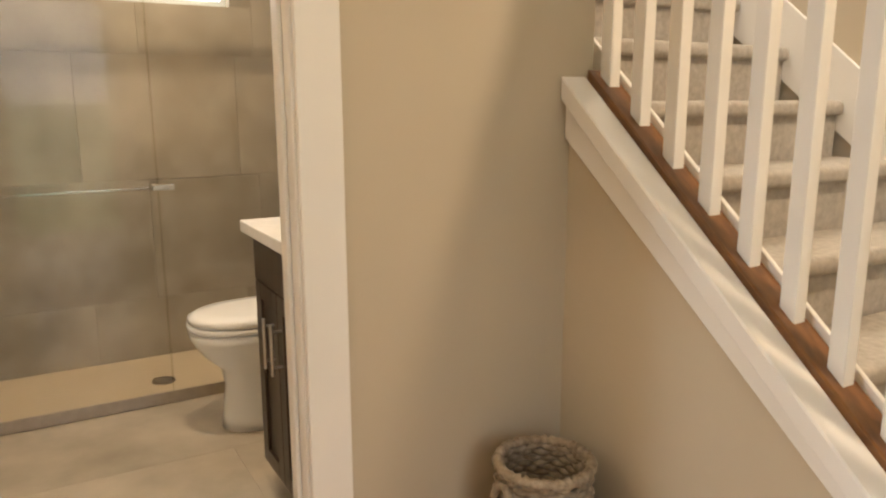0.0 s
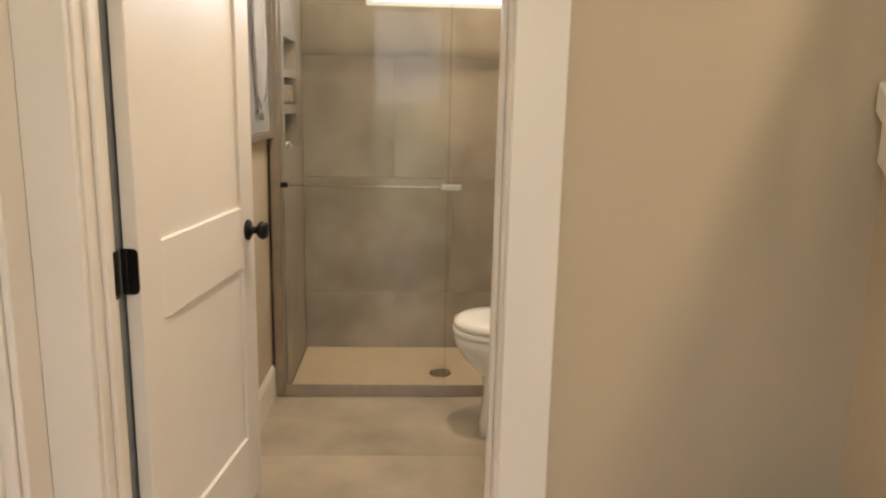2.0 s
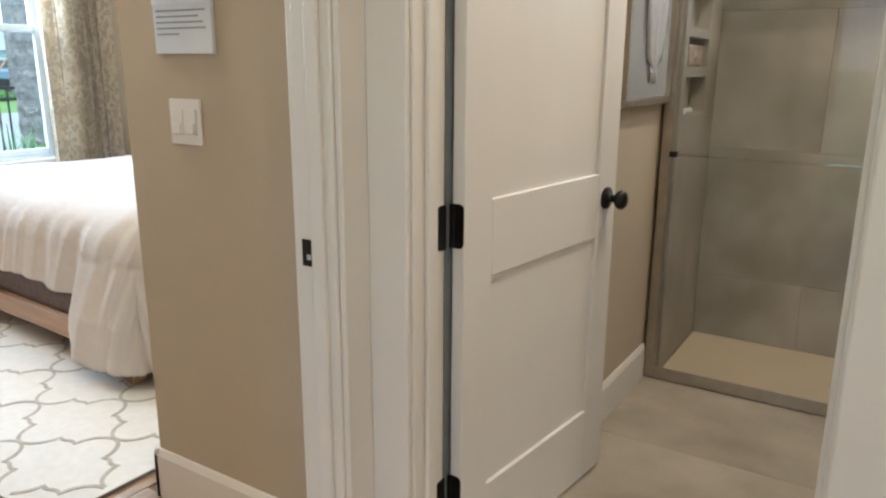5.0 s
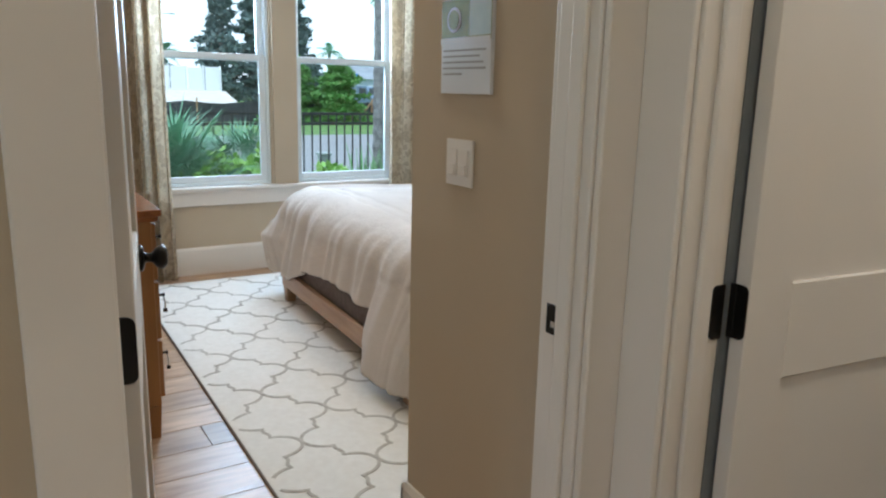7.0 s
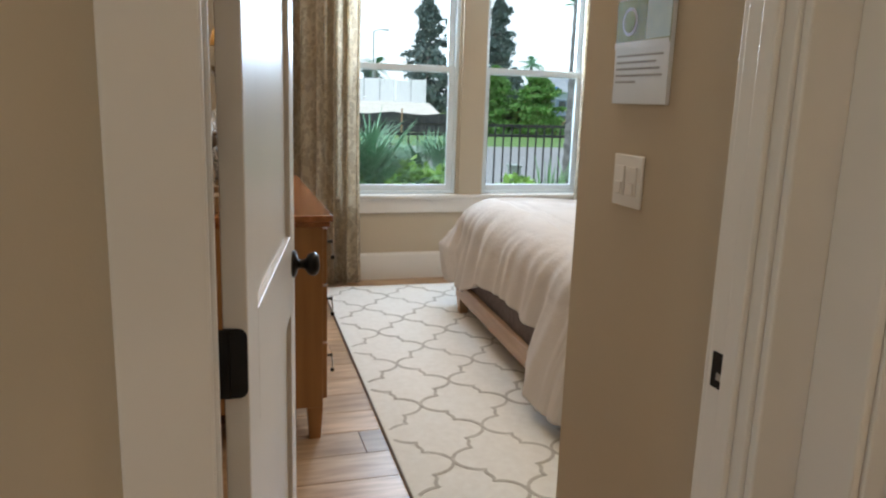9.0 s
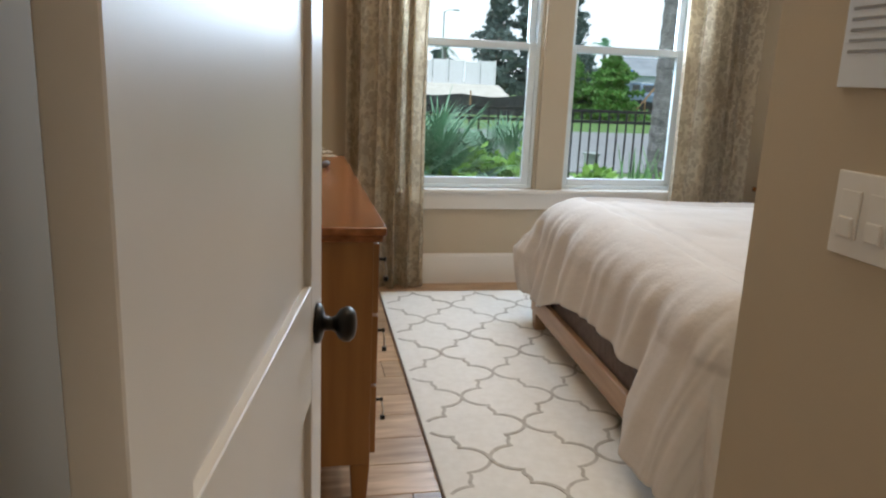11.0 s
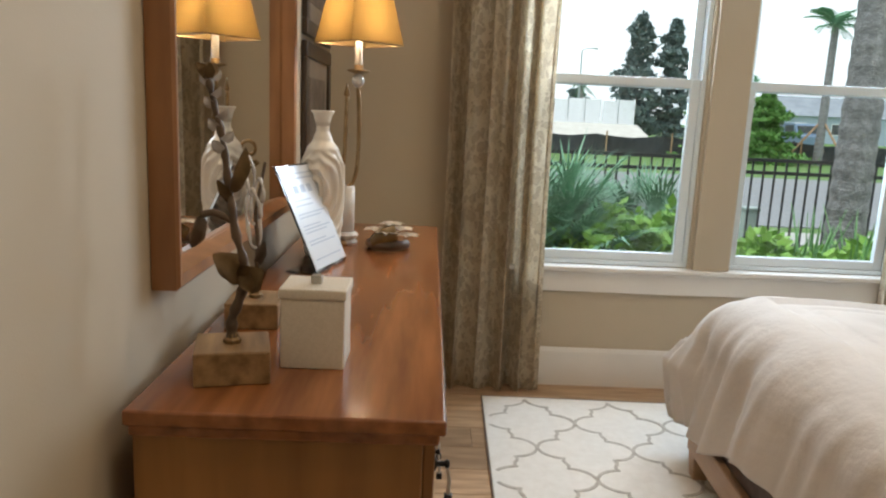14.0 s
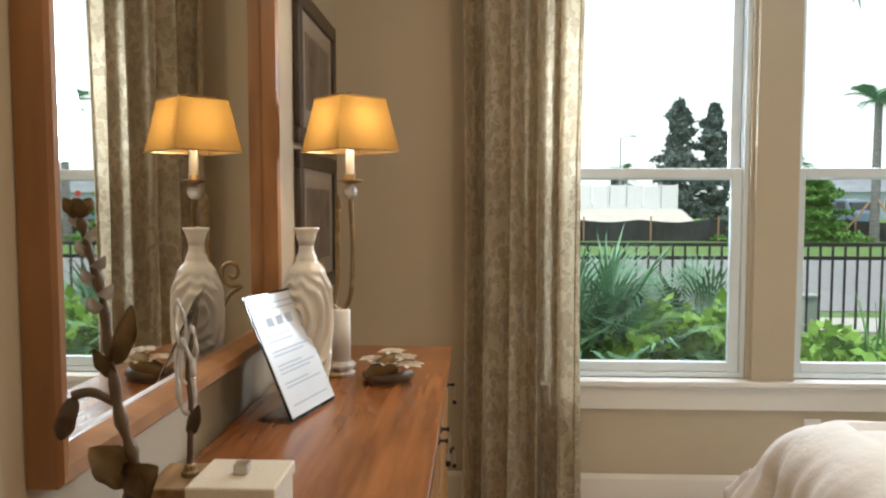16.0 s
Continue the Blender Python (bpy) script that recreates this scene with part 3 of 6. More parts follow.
def door_leaf(name, label, w, h, side):
    """Two-panel shaker leaf hinged at its origin, along +x; side +1 puts the hinge knuckle on -y."""
    d = thing(name, label, "door")
    th, st, top, mid0, mid1, bot = 0.035, 0.112, h - 0.12, 0.815, 1.005, 0.245
    z0 = 0.012
    bm = bmesh.new()
    for b in ((0, st, -th, 0, z0, h), (w - st, w, -th, 0, z0, h), (st, w - st, -th, 0, top, h), (st, w - st, -th, 0, mid0, mid1), (st, w - st, -th, 0, z0, bot)):
        add_box(bm, *b, bevel=0.0015, seg=1)
    part("frame", bm, DOORPAINT, d)
    for a, b in ((bot, mid0), (mid1, top)):
        bm = bmesh.new()
        add_box(bm, st - 0.004, w - st + 0.004, -th + 0.011, -0.011, a - 0.004, b + 0.004)
        part("panel", bm, DOORPAINT, d)
    for sgn, y in ((1, 0.0), (-1, -th)):
        k = part("knob", lathe([(0.033, 0.0), (0.033, 0.006), (0.028, 0.010), (0.012, 0.014), (0.011, 0.026), (0.014, 0.032), (0.024, 0.038), (0.029, 0.047), (0.029, 0.055), (0.022, 0.063), (0.010, 0.066)], 24,
                             pose(w - 0.062, y, 0.928, -90 * sgn, 0, 0)), BLACK, d, "black round door knob", smooth=True)
    for z in (0.262, 0.955, 1.78):
        hg = part("hinge", hinge_plate(-0.003, -0.0002, -th + 0.001, -0.001, z - 0.052, z + 0.052, right=False), BLACK, d, "black metal hinge")
        part("hinge_leaf", box(-0.007, -0.0035, -0.010, 0.024, z - 0.052, z + 0.052, 0.0015), BLACK, hg)
        part("knuckle", lathe([(0.0065, z - 0.054), (0.0065, z + 0.054)], 12, pose(-0.010, 0.012, 0)), BLACK, hg)
    return d


bath_door = door_leaf("door_1", "white two-panel bathroom door standing open with black knob", 0.765, 2.03, 1)
bath_door.matrix_basis = pose(BX0 + 0.022, Y_BACK + 0.029, 0, 0, 0, 83.4)
bed_door = door_leaf("door_2", "white two-panel bedroom door standing open with black knob", 0.815, 2.03, -1)
bed_door.matrix_basis = pose(-0.218, 1.240, 0, 0, 0, 170.2)

def window(name, y0, y1, z0, z1):
    """Double-hung window: frame, two sashes, panes."""
    w = tagged(new(name), "white double-hung window with clear panes", "window", kind="structure")
    xo, xi = X_WIN - 0.13, X_WIN - 0.02
    zm = 1.545
    for b in ((xo, xi, y0, y0 + 0.022, z0, z1), (xo, xi, y1 - 0.022, y1, z0, z1), (xo, xi, y0 + 0.022, y1 - 0.022, z1 - 0.022, z1), (xo, xi, y0 + 0.022, y1 - 0.022, z0, z0 + 0.022)):
        part("window_frame", box(*b, bevel=0.002), VINYL, w)
    for nm, x, a, b in (("lower_sash", X_WIN - 0.062, z0 + 0.022, zm + 0.025), ("upper_sash", X_WIN - 0.098, zm - 0.025, z1 - 0.022)):
        bm = bmesh.new()
        s = 0.045
        ya, yb = y0 + 0.024, y1 - 0.024
        for q in ((x, x + 0.032, ya, ya + s, a, b), (x, x + 0.032, yb - s, yb, a, b), (x, x + 0.032, ya + s, yb - s, a, a + s), (x, x + 0.032, ya + s, yb - s, b - s, b)):
            add_box(bm, *q, bevel=0.003, seg=1)
        sash = part(nm, bm, VINYL, w)
        p = part("pane", box(x + 0.013, x + 0.018, ya + s - 0.004, yb - s + 0.004, a + s - 0.004, b - s + 0.004), PANE, sash)
        p.visible_shadow = False
    return w


for i, (a, b) in enumerate(WY):
    window("window_%d" % (i + 1), a, b, WZ0 + 0.006, WZ1)
tagged(part("trim_sill", box(X_WIN - 0.02, X_WIN + 0.055, WY[0][0] - 0.14, WY[1][1] + 0.14, WZ0 - 0.022, WZ0 + 0.003, 0.005), TRIM), "white painted window sill board", "window sill", kind="structure")
tagged(part("trim_apron", box(X_WIN + 0.002, X_WIN + 0.025, WY[0][0] - 0.11, WY[1][1] + 0.11, WZ0 - 0.13, WZ0 - 0.0225, 0.003), TRIM), "white painted window apron board", "trim", kind="structure")
tagged(part("trim_mullion", box(X_WIN + 0.002, X_WIN + 0.028, WY[0][1] + 0.014, WY[1][0] + 0.017, WZ0 + 0.0035, WZ1 - 0.01, 0.003), WALL), "painted wall strip between the windows", "trim", kind="structure")
for y0, y1 in ((WY[0][0] - 0.1, WY[0][0]), (WY[1][1], WY[1][1] + 0.1)):
    tagged(part("trim_casing", box(X_WIN + 0.002, X_WIN + 0.022, y0, y1, WZ0 + 0.0035, WZ1, 0.003), TRIM), "white painted window side casing", "trim", kind="structure")

# shower window
sw_ = tagged(new("window_3"), "small high shower window with white frame", "window", kind="structure")
for b in ((BW[0], BW[0] + 0.03, 4.53, 4.60, BW[2], BW[3]), (BW[1] - 0.03, BW[1], 4.53, 4.60, BW[2], BW[3]), (BW[0] + 0.03, BW[1] - 0.03, 4.53, 4.60, BW[2], BW[2] + 0.03), (BW[0] + 0.03, BW[1] - 0.03, 4.53, 4.60, BW[3] - 0.03, BW[3])):
    part("window_frame", box(*b, bevel=0.003), VINYL, sw_)
p = part("pane", box(BW[0] + 0.026, BW[1] - 0.026, 4.565, 4.57, BW[2] + 0.026, BW[3] - 0.026), PANE, sw_)
p.visible_shadow = False

# ---- stairs ----
RISE, RUN, SLOPE = 0.19, 0.226, 0.84


def nose_y(k):
    return 2.30 - (8 - k) * RUN


stair = thing("staircase", "carpeted staircase with white skirts and grey carpet treads", "staircase")
for k in range(1, 17):
    y = nose_y(k)
    bm = bmesh.new()
    add_box(bm, 1.815, 2.832, y, y + RUN + 0.03, RISE * k - 0.05, RISE * k, 0.018, seg=3)
    part("tread", bm, CARPET, stair, "rounded grey carpeted tread", smooth=True)
    part("riser", box(1.815, 2.832, y + 0.032, y + RUN + 0.03, RISE * (k - 1) - 0.01, RISE * k - 0.045), CARPET, stair)


def slope_z(y, z_at_wall):
    return z_at_wall - (Y_FACE - y) * SLOPE


def slope_prism(name, x0, x1, y0, y1, top, bottom, material, parent, label=""):
    out = [(y0, max(slope_z(y0, bottom), 0)), (y1, slope_z(y1, bottom)), (y1, slope_z(y1, top)), (y0, slope_z(y0, top))]
    bm = prism(out, "x", x0, x1)
    bmesh.ops.bevel(bm, geom=bm.edges[:], offset=min(0.004, (x1 - x0) * 0.2), segments=1, affect="EDGES")
    return part(name, bm, material, parent, label)


YS = 0.52
bm = prism([(YS, 0), (Y_FACE, 0), (Y_FACE, slope_z(Y_FACE, 1.36)), (YS, slope_z(YS, 1.36))], "x", 1.668, 1.80)
tagged(part("wall_stair_side", bm, WALL), "warm beige wall under the stair skirt", "wall", kind="structure")
slope_prism("skirt", 1.648, 1.667, YS, Y_FACE - 0.002, 1.335, 1.235, TRIM, stair, "white painted stair skirt board")
slope_prism("skirt_cap", 1.630, 1.716, YS, Y_FACE - 0.002, 1.398, 1.336, TRIM, stair, "white painted cap moulding")
slope_prism("bottom_rail", 1.717, 1.800, YS, Y_FACE - 0.004, 1.418, 1.361, STAINED, stair, "brown stained oak shoe rail")
slope_prism("inner_skirt", 1.801, 1.814, YS, 4.6, 1.44, 1.0, TRIM, stair, "white painted inner skirt")
slope_prism("wall_skirt", 2.834, 2.848, YS, 4.9, 1.50, 1.05, TRIM, stair, "white painted wall skirt board")
slope_prism("handrail", 1.735, 1.795, YS, Y_FACE - 0.004, 2.39, 2.335, STAINED, stair, "brown stained oak handrail")
for i in range(12):
    y = 2.078 - 0.118 * i
    z = slope_z(y, 1.405)
    if y - 0.02 < YS:
        break
    part("baluster", box(1.747, 1.785, y - 0.019, y + 0.019, z - 0.01, slope_z(y, 2.34), 0.002, seg=1), TRIM, stair, "white square baluster")


# ---- basket ----
def basket(x, y):
    b = thing("basket", "round grey-brown woven seagrass basket standing on the floor", "basket", x, y, 0)
    r, h = 0.122, 0.425
    rows = 26
    for j in range(rows):
        z = 0.015 + j * (h - 0.03) / (rows - 1)
        rr = r * (0.93 + 0.07 * math.sin(math.pi * j / rows))
        n = 84
        pts = []
        for i in range(n + 1):
            a = 2 * math.pi * i / n
            w = rr + 0.005 * math.cos(16 * a + math.pi * (j % 2))
            pts.append((w * math.cos(a), w * math.sin(a), z + 0.003 * math.sin(7 * a + j)))
        part("woven_strand", tube(pts, 0.0092, 6), BASKETM, b, smooth=True)
    n = 84
    part("rim", tube([((r - 0.002) * math.cos(2 * math.pi * i / n), (r - 0.002) * math.sin(2 * math.pi * i / n), h + 0.004 * math.sin(9 * i)) for i in range(n + 1)], [0.013 + 0.003 * math.sin(i * 2.2) for i in range(n + 1)], 7), BASKETM, b, "braided rim", smooth=True)
    part("bottom", lathe([(0.10, 0.004), (0.11, 0.02)], 32), BASKETIN, b)
    part("liner", lathe([(0.104, 0.22), (0.104, 0.235), (0.05, 0.24)], 32), BASKETIN, b, "dark brown inside of the basket")
    part("handle", tube(smooth_path([(-0.128, -0.05, 0.28), (-0.140, -0.055, 0.36), (-0.138, -0.02, 0.40), (-0.140, 0.02, 0.36), (-0.128, 0.03, 0.28)]), 0.010, 7), BASKETM, b, "woven side handle", smooth=True)
    return b


basket(1.462, 1.93)


# ---- bathroom ----
def toilet(x, y):
    t = thing("toilet", "white porcelain toilet with closed lid", "toilet", x, y, 0)

    def oval(cx, rx, ry, z, n=36, sq=2.3):
        out = []
        for i in range(n):
            a = 2 * math.pi * i / n
            c, s = math.cos(a), math.sin(a)
            out.append((cx + rx * math.copysign(abs(c) ** (2 / sq), c), ry * math.copysign(abs(s) ** (2 / sq), s), z))
        return out

    def loft(name, rings, label=""):
        bm = bmesh.new()
        vr = [[bm.verts.new(p) for p in r] for r in rings]
        for a, b in zip(vr, vr[1:]):
            for i in range(len(a)):
                j = (i + 1) % len(a)
                bm.faces.new((a[i], a[j], b[j], b[i]))
        bm.faces.new(vr[0][::-1])
        bm.faces.new(vr[-1])
        return part(name, bm, PORCELAIN, t, label, smooth=True)

    loft("bowl", [oval(0.33, 0.215, 0.115, 0.0), oval(0.33, 0.21, 0.11, 0.05), oval(0.335, 0.20, 0.105, 0.17), oval(0.33, 0.205, 0.115, 0.24), oval(0.30, 0.25, 0.155, 0.31), oval(0.285, 0.275, 0.178, 0.37), oval(0.285, 0.28, 0.182, 0.405)], "white porcelain bowl and pedestal")
    loft("seat", [oval(0.285, 0.275, 0.178, 0.408), oval(0.285, 0.285, 0.186, 0.413), oval(0.285, 0.285, 0.186, 0.428), oval(0.285, 0.28, 0.182, 0.431)], "white plastic seat")
    loft("lid", [oval(0.29, 0.278, 0.180, 0.434), oval(0.29, 0.285, 0.187, 0.440), oval(0.29, 0.283, 0.186, 0.456), oval(0.295, 0.265, 0.170, 0.466), oval(0.30, 0.2, 0.12, 0.470)], "white closed lid")
    part("tank", box(0.53, 0.705, -0.19, 0.19, 0.40, 0.745, 0.02, seg=3), PORCELAIN, t, smooth=False)
    part("tank_lid", box(0.52, 0.712, -0.20, 0.20, 0.746, 0.78, 0.012, seg=3), PORCELAIN, t)
    part("flush_lever", box(0.505, 0.53, 0.10, 0.16, 0.68, 0.695, 0.004), CHROME, t)
    return t


toilet(0.878, 3.47).scale = (1, 1, 1.065)

vanity = thing("vanity", "dark espresso bathroom vanity with bar handles", "vanity cabinet")
VX, VY0, VY1 = 1.015, 2.275, 2.935
part("body", box(VX + 0.02, 1.598, VY0, VY1, 0.09, 0.905, 0.002), VANITYWOOD, vanity)
part("toe_kick", box(VX + 0.075, 1.598, VY0, VY1 - 0.004, 0.0, 0.088), VANITYWOOD, vanity)
part("drawer_front", box(VX, VX + 0.0195, VY0 + 0.004, VY1 - 0.002, 0.752, 0.900, 0.002), VANITYWOOD, vanity)
ym = (VY0 + VY1) / 2 + 0.10
for ya, yb, hy in ((VY0 + 0.004, ym - 0.002, ym - 0.037), (ym + 0.002, VY1 - 0.002, ym + 0.037)):
    bm = bmesh.new()
    for q in ((ya, ya + 0.055, 0.10, 0.747), (yb - 0.055, yb, 0.10, 0.747), (ya + 0.055, yb - 0.055, 0.10, 0.155), (ya + 0.055, yb - 0.055, 0.692, 0.747)):
        add_box(bm, VX, VX + 0.0195, q[0], q[1], q[2], q[3], 0.0015, seg=1)
    add_box(bm, VX + 0.010, VX + 0.018, ya + 0.05, yb - 0.05, 0.15, 0.70)
    dr = part("cabinet_door", bm, VANITYWOOD, vanity)
    bm = bmesh.new()
    lathe([(0.006, 0.0), (0.006, 0.165)], 12, pose(VX - 0.032, hy, 0.50), bm)
    for z in (0.525, 0.64):
        lathe([(0.0045, 0), (0.0045, 0.032)], 10, pose(VX - 0.032, hy, z, 0, 90, 0), bm)
    part("handle", bm, CHROME, dr, "brushed metal bar handle")
tagged(part("countertop", box(0.985, 1.598, 2.262, 2.975, 0.906, 0.945, 0.004), COUNTER), "white quartz vanity countertop", "countertop")

shower_pan = thing("shower_pan", "cream shower pan with round metal drain", "shower pan")
bm = bmesh.new()
add_box(bm, 0.155, 1.59, Y_SHOWER + 0.035, Y_TILE - 0.002, 0.0, 0.022, 0.004)
add_box(bm, 0.141, 1.59, Y_SHOWER - 0.012, Y_SHOWER + 0.034, 0.0, 0.030, 0.004)
part("pan", bm, PAN, shower_pan)
drain = part("drain", lathe([(0.055, 0.022), (0.055, 0.026), (0.02, 0.027)], 28, pose(0.86, 4.08, 0)), SHOWERFRAME, shower_pan, "round metal drain grate")
part("grate", lathe([(0.04, 0.0272), (0.038, 0.028)], 24, pose(0.86, 4.08, 0)), CHROME, drain)

screen = thing("shower_screen", "framed clear glass shower screen with towel bar", "shower screen")
part("post", box(0.1015, 0.140, Y_SHOWER - 0.022, Y_SHOWER + 0.022, 0.001, 2.0, 0.003), SHOWERFRAME, screen, "brushed bronze wall channel")
part("bottom_track", box(0.141, 1.59, Y_SHOWER - 0.020, Y_SHOWER - 0.0125, 0.001, 0.056, 0.002), SHOWERFRAME, screen)
part("top_track", box(0.1015, 1.59, Y_SHOWER - 0.022, Y_SHOWER + 0.022, 2.001, 2.045, 0.003), SHOWERFRAME, screen)
for nm, x0, x1, yy in (("glass_panel", 0.145, 0.872, Y_SHOWER - 0.006), ("glass_panel", 0.866, 1.59, Y_SHOWER + 0.012)):
    g = part(nm, box(x0, x1, yy - 0.0015, yy + 0.0015, 0.031, 2.0), SHOWERGLASS, screen)
    g.visible_shadow = False
bm = bmesh.new()
add_box(bm, 0.17, 0.875, 3.765, 3.777, 0.975, 0.983, 0.002)
bar = part("towel_bar", bm, CRYSTAL, screen, "clear and chrome towel bar")
for x in (0.155, 0.835):
    part("bracket", box(x, x + (0.03 if x < 0.5 else 0.085), 3.760, 3.785, 0.968, 0.990, 0.003), BLACK if x < 0.5 else CHROME, bar)
    part("standoff", box(x + 0.005, x + 0.025, 3.786, 3.8445, 0.970, 0.988, 0.002), SHOWERFRAME, bar)

# framed shadow box with a white cloth, on the bathroom wall
art = thing("wall_art", "grey framed panel with white draped cloth on the wall", "wall art")
part("panel", box(0.087, 0.105, 3.30, 3.82, 1.20, 1.98), GREYGLASS, art)
for b in ((0.087, 0.125, 3.285, 3.835, 1.175, 1.199), (0.087, 0.125, 3.285, 3.835, 1.981, 2.005), (0.087, 0.125, 3.285, 3.299, 1.1995, 1.9805), (0.087, 0.125, 3.821, 3.835, 1.1995, 1.9805)):
    part("frame", box(*b, bevel=0.002), SHOWERFRAME, art)
bm = bmesh.new()
rows_, cols_ = 16, 10
grid = []
for j in range(rows_):
    v = j / (rows_ - 1)
    row = []
    for i in range(cols_):
        u = i / (cols_ - 1) - 0.5
        wdt = 0.16 * (0.35 + 0.65 * math.sin(math.pi * min(1, 0.08 + v * 0.75)))
        row.append(bm.verts.new((0.119 + 0.009 * math.sin(u * 16 + v * 5), 3.60 + u * wdt * 1.6, 1.29 + v * 0.6 - 0.10 * (0.5 - abs(u)) * (1 - v) * 2 + 0.05 * (1 - v))))
    grid.append(row)
for a, b in zip(grid, grid[1:]):
    for i in range(cols_ - 1):
        bm.faces.new((a[i], a[i + 1], b[i + 1], b[i]))
bmesh.ops.solidify(bm, geom=bm.faces[:], thickness=0.004)
part("cloth", bm, TOWEL, art, "white draped cloth", smooth=True)


# ---- bedroom: rug ----
RX0, RX1, RY0, RY1 = 0.0, 3.13, 0.0, 2.42
rug = thing("rug", "cream rug with taupe trellis pattern lying on the oak floor", "rug", -4.162, 1.892, 0, -1.2)
part("rug_body", box(RX0, RX1, RY0, RY1, 0.0, 0.012, 0.003), RUGBASE, rug)
bm = bmesh.new()
for q in ((RX0 - 0.006, RX1 + 0.006, RY0 - 0.006, RY0 - 0.0005), (RX0 - 0.006, RX1 + 0.006, RY1 + 0.0005, RY1 + 0.006), (RX0 - 0.006, RX0 - 0.0005, RY0, RY1), (RX1 + 0.0005, RX1 + 0.006, RY0, RY1)):
    add_box(bm, *q, 0.0, 0.011)
part("binding", bm, RUGEDGE, rug, "dark bound edge")
PX, PY, NX0, NY0 = 0.256, 0.200, 1.312, 0.403


def trellis_edge(ax, ay, bx, by):
    """One ogee side of a quatrefoil between two lattice nodes."""
    dx, dy = bx - ax, by - ay
    shape = ((0.0, 0.0), (0.09, 0.03), (0.17, 0.085), (0.24, 0.17), (0.295, 0.28), (0.325, 0.39), (0.335, 0.50), (0.40, 0.465), (0.46, 0.475), (0.5, 0.5))
    pts = [(ax + dx * u, ay + dy * v) for u, v in shape]
    pts += [(bx - dx * u, by - dy * v) for u, v in shape[:-1][::-1]]
    return pts


def ribbon(bm, pts, w, z0, z1):
    left, right = [], []
    for i, (x, y) in enumerate(pts):
        x0, y0 = pts[max(i - 1, 0)]
        x1, y1 = pts[min(i + 1, len(pts) - 1)]
        d = math.hypot(x1 - x0, y1 - y0) or 1
        nx, ny = -(y1 - y0) / d * w / 2, (x1 - x0) / d * w / 2
        left.append((x + nx, y + ny))
        right.append((x - nx, y - ny))
    lo = [[bm.verts.new((x, y, z1)) for x, y in left], [bm.verts.new((x, y, z1)) for x, y in right]]
    dn = [[bm.verts.new((x, y, z0)) for x, y in left], [bm.verts.new((x, y, z0)) for x, y in right]]
    for i in range(len(pts) - 1):
        bm.faces.new((lo[0][i], lo[0][i + 1], lo[1][i + 1], lo[1][i]))
        bm.faces.new((dn[0][i], dn[0][i + 1], lo[0][i + 1], lo[0][i]))
        bm.faces.new((dn[1][i + 1], dn[1][i], lo[1][i], lo[1][i + 1]))


for i in range(-7, 10):
    for j in range(-4, 12):
        if (i + j) % 2:
            continue
        ax, ay = NX0 + i * PX, NY0 + j * PY
        for si in (-1, 1):
            bx, by = ax + si * PX, ay + PY
            pts = [q for q in trellis_edge(ax, ay, bx, by) if RX0 + 0.01 < q[0] < RX1 - 0.01 and RY0 + 0.01 < q[1] < RY1 - 0.01]
            if len(pts) > 2:
                bm = bmesh.new()
                ribbon(bm, pts, 0.0135, 0.0115, 0.0130 + 0.0006 * ((i + 40) % 4) + 0.0003 * (si > 0))
                part("trellis_line", bm, RUGLINE, rug)


# ---- bed ----
bed = thing("bed", "wooden bed frame with dark box spring standing on the rug", "bed")
BXA, BXB, BYA, BYB = -3.45, -1.63, 2.59, 4.66
BED_TURN = pose(-2.54, 2.6, 0, 0, 0, -3.2) @ pose(2.54, -2.6, 0)
bed.matrix_basis = BED_TURN
part("side_rail", box(BXA, BXB, BYA, BYA + 0.03, 0.115, 0.215, 0.004), BEDWOOD, bed, "pale wooden foot rail")
for x in (BXA, BXB - 0.03):
    part("side_rail", box(x, x + 0.03, BYA + 0.031, BYB, 0.115, 0.215, 0.004), BEDWOOD, bed)
for x in (BXA + 0.005, BXB - 0.075):
    for y in (BYA + 0.006, BYB - 0.09):
        bm = box(x, x + 0.07, y, y + 0.07, 0.0135, 0.114, 0.004)
        for v in bm.verts:
            if v.co.z < 0.05:
                v.co.x = x + 0.035 + (v.co.x - x - 0.035) * 0.8
                v.co.y = y + 0.035 + (v.co.y - y - 0.035) * 0.8
        part("leg", bm, BEDWOOD, bed, "short wooden leg")
part("box_spring", box(BXA + 0.05, BXB - 0.10, BYA + 0.0315, BYB - 0.01, 0.17, 0.42, 0.02, seg=3), SPRING, bed, "dark brown box spring")
part("mattress", box(BXA + 0.12, BXB - 0.14, BYA + 0.14, BYB - 0.02, 0.421, 0.64, 0.04, seg=3), LINEN, bed)
part("headboard", box(BXA - 0.02, BXB + 0.02, BYB + 0.002, BYB + 0.06, 0.0135, 1.25, 0.01), BEDWOOD, bed, "wooden headboard")


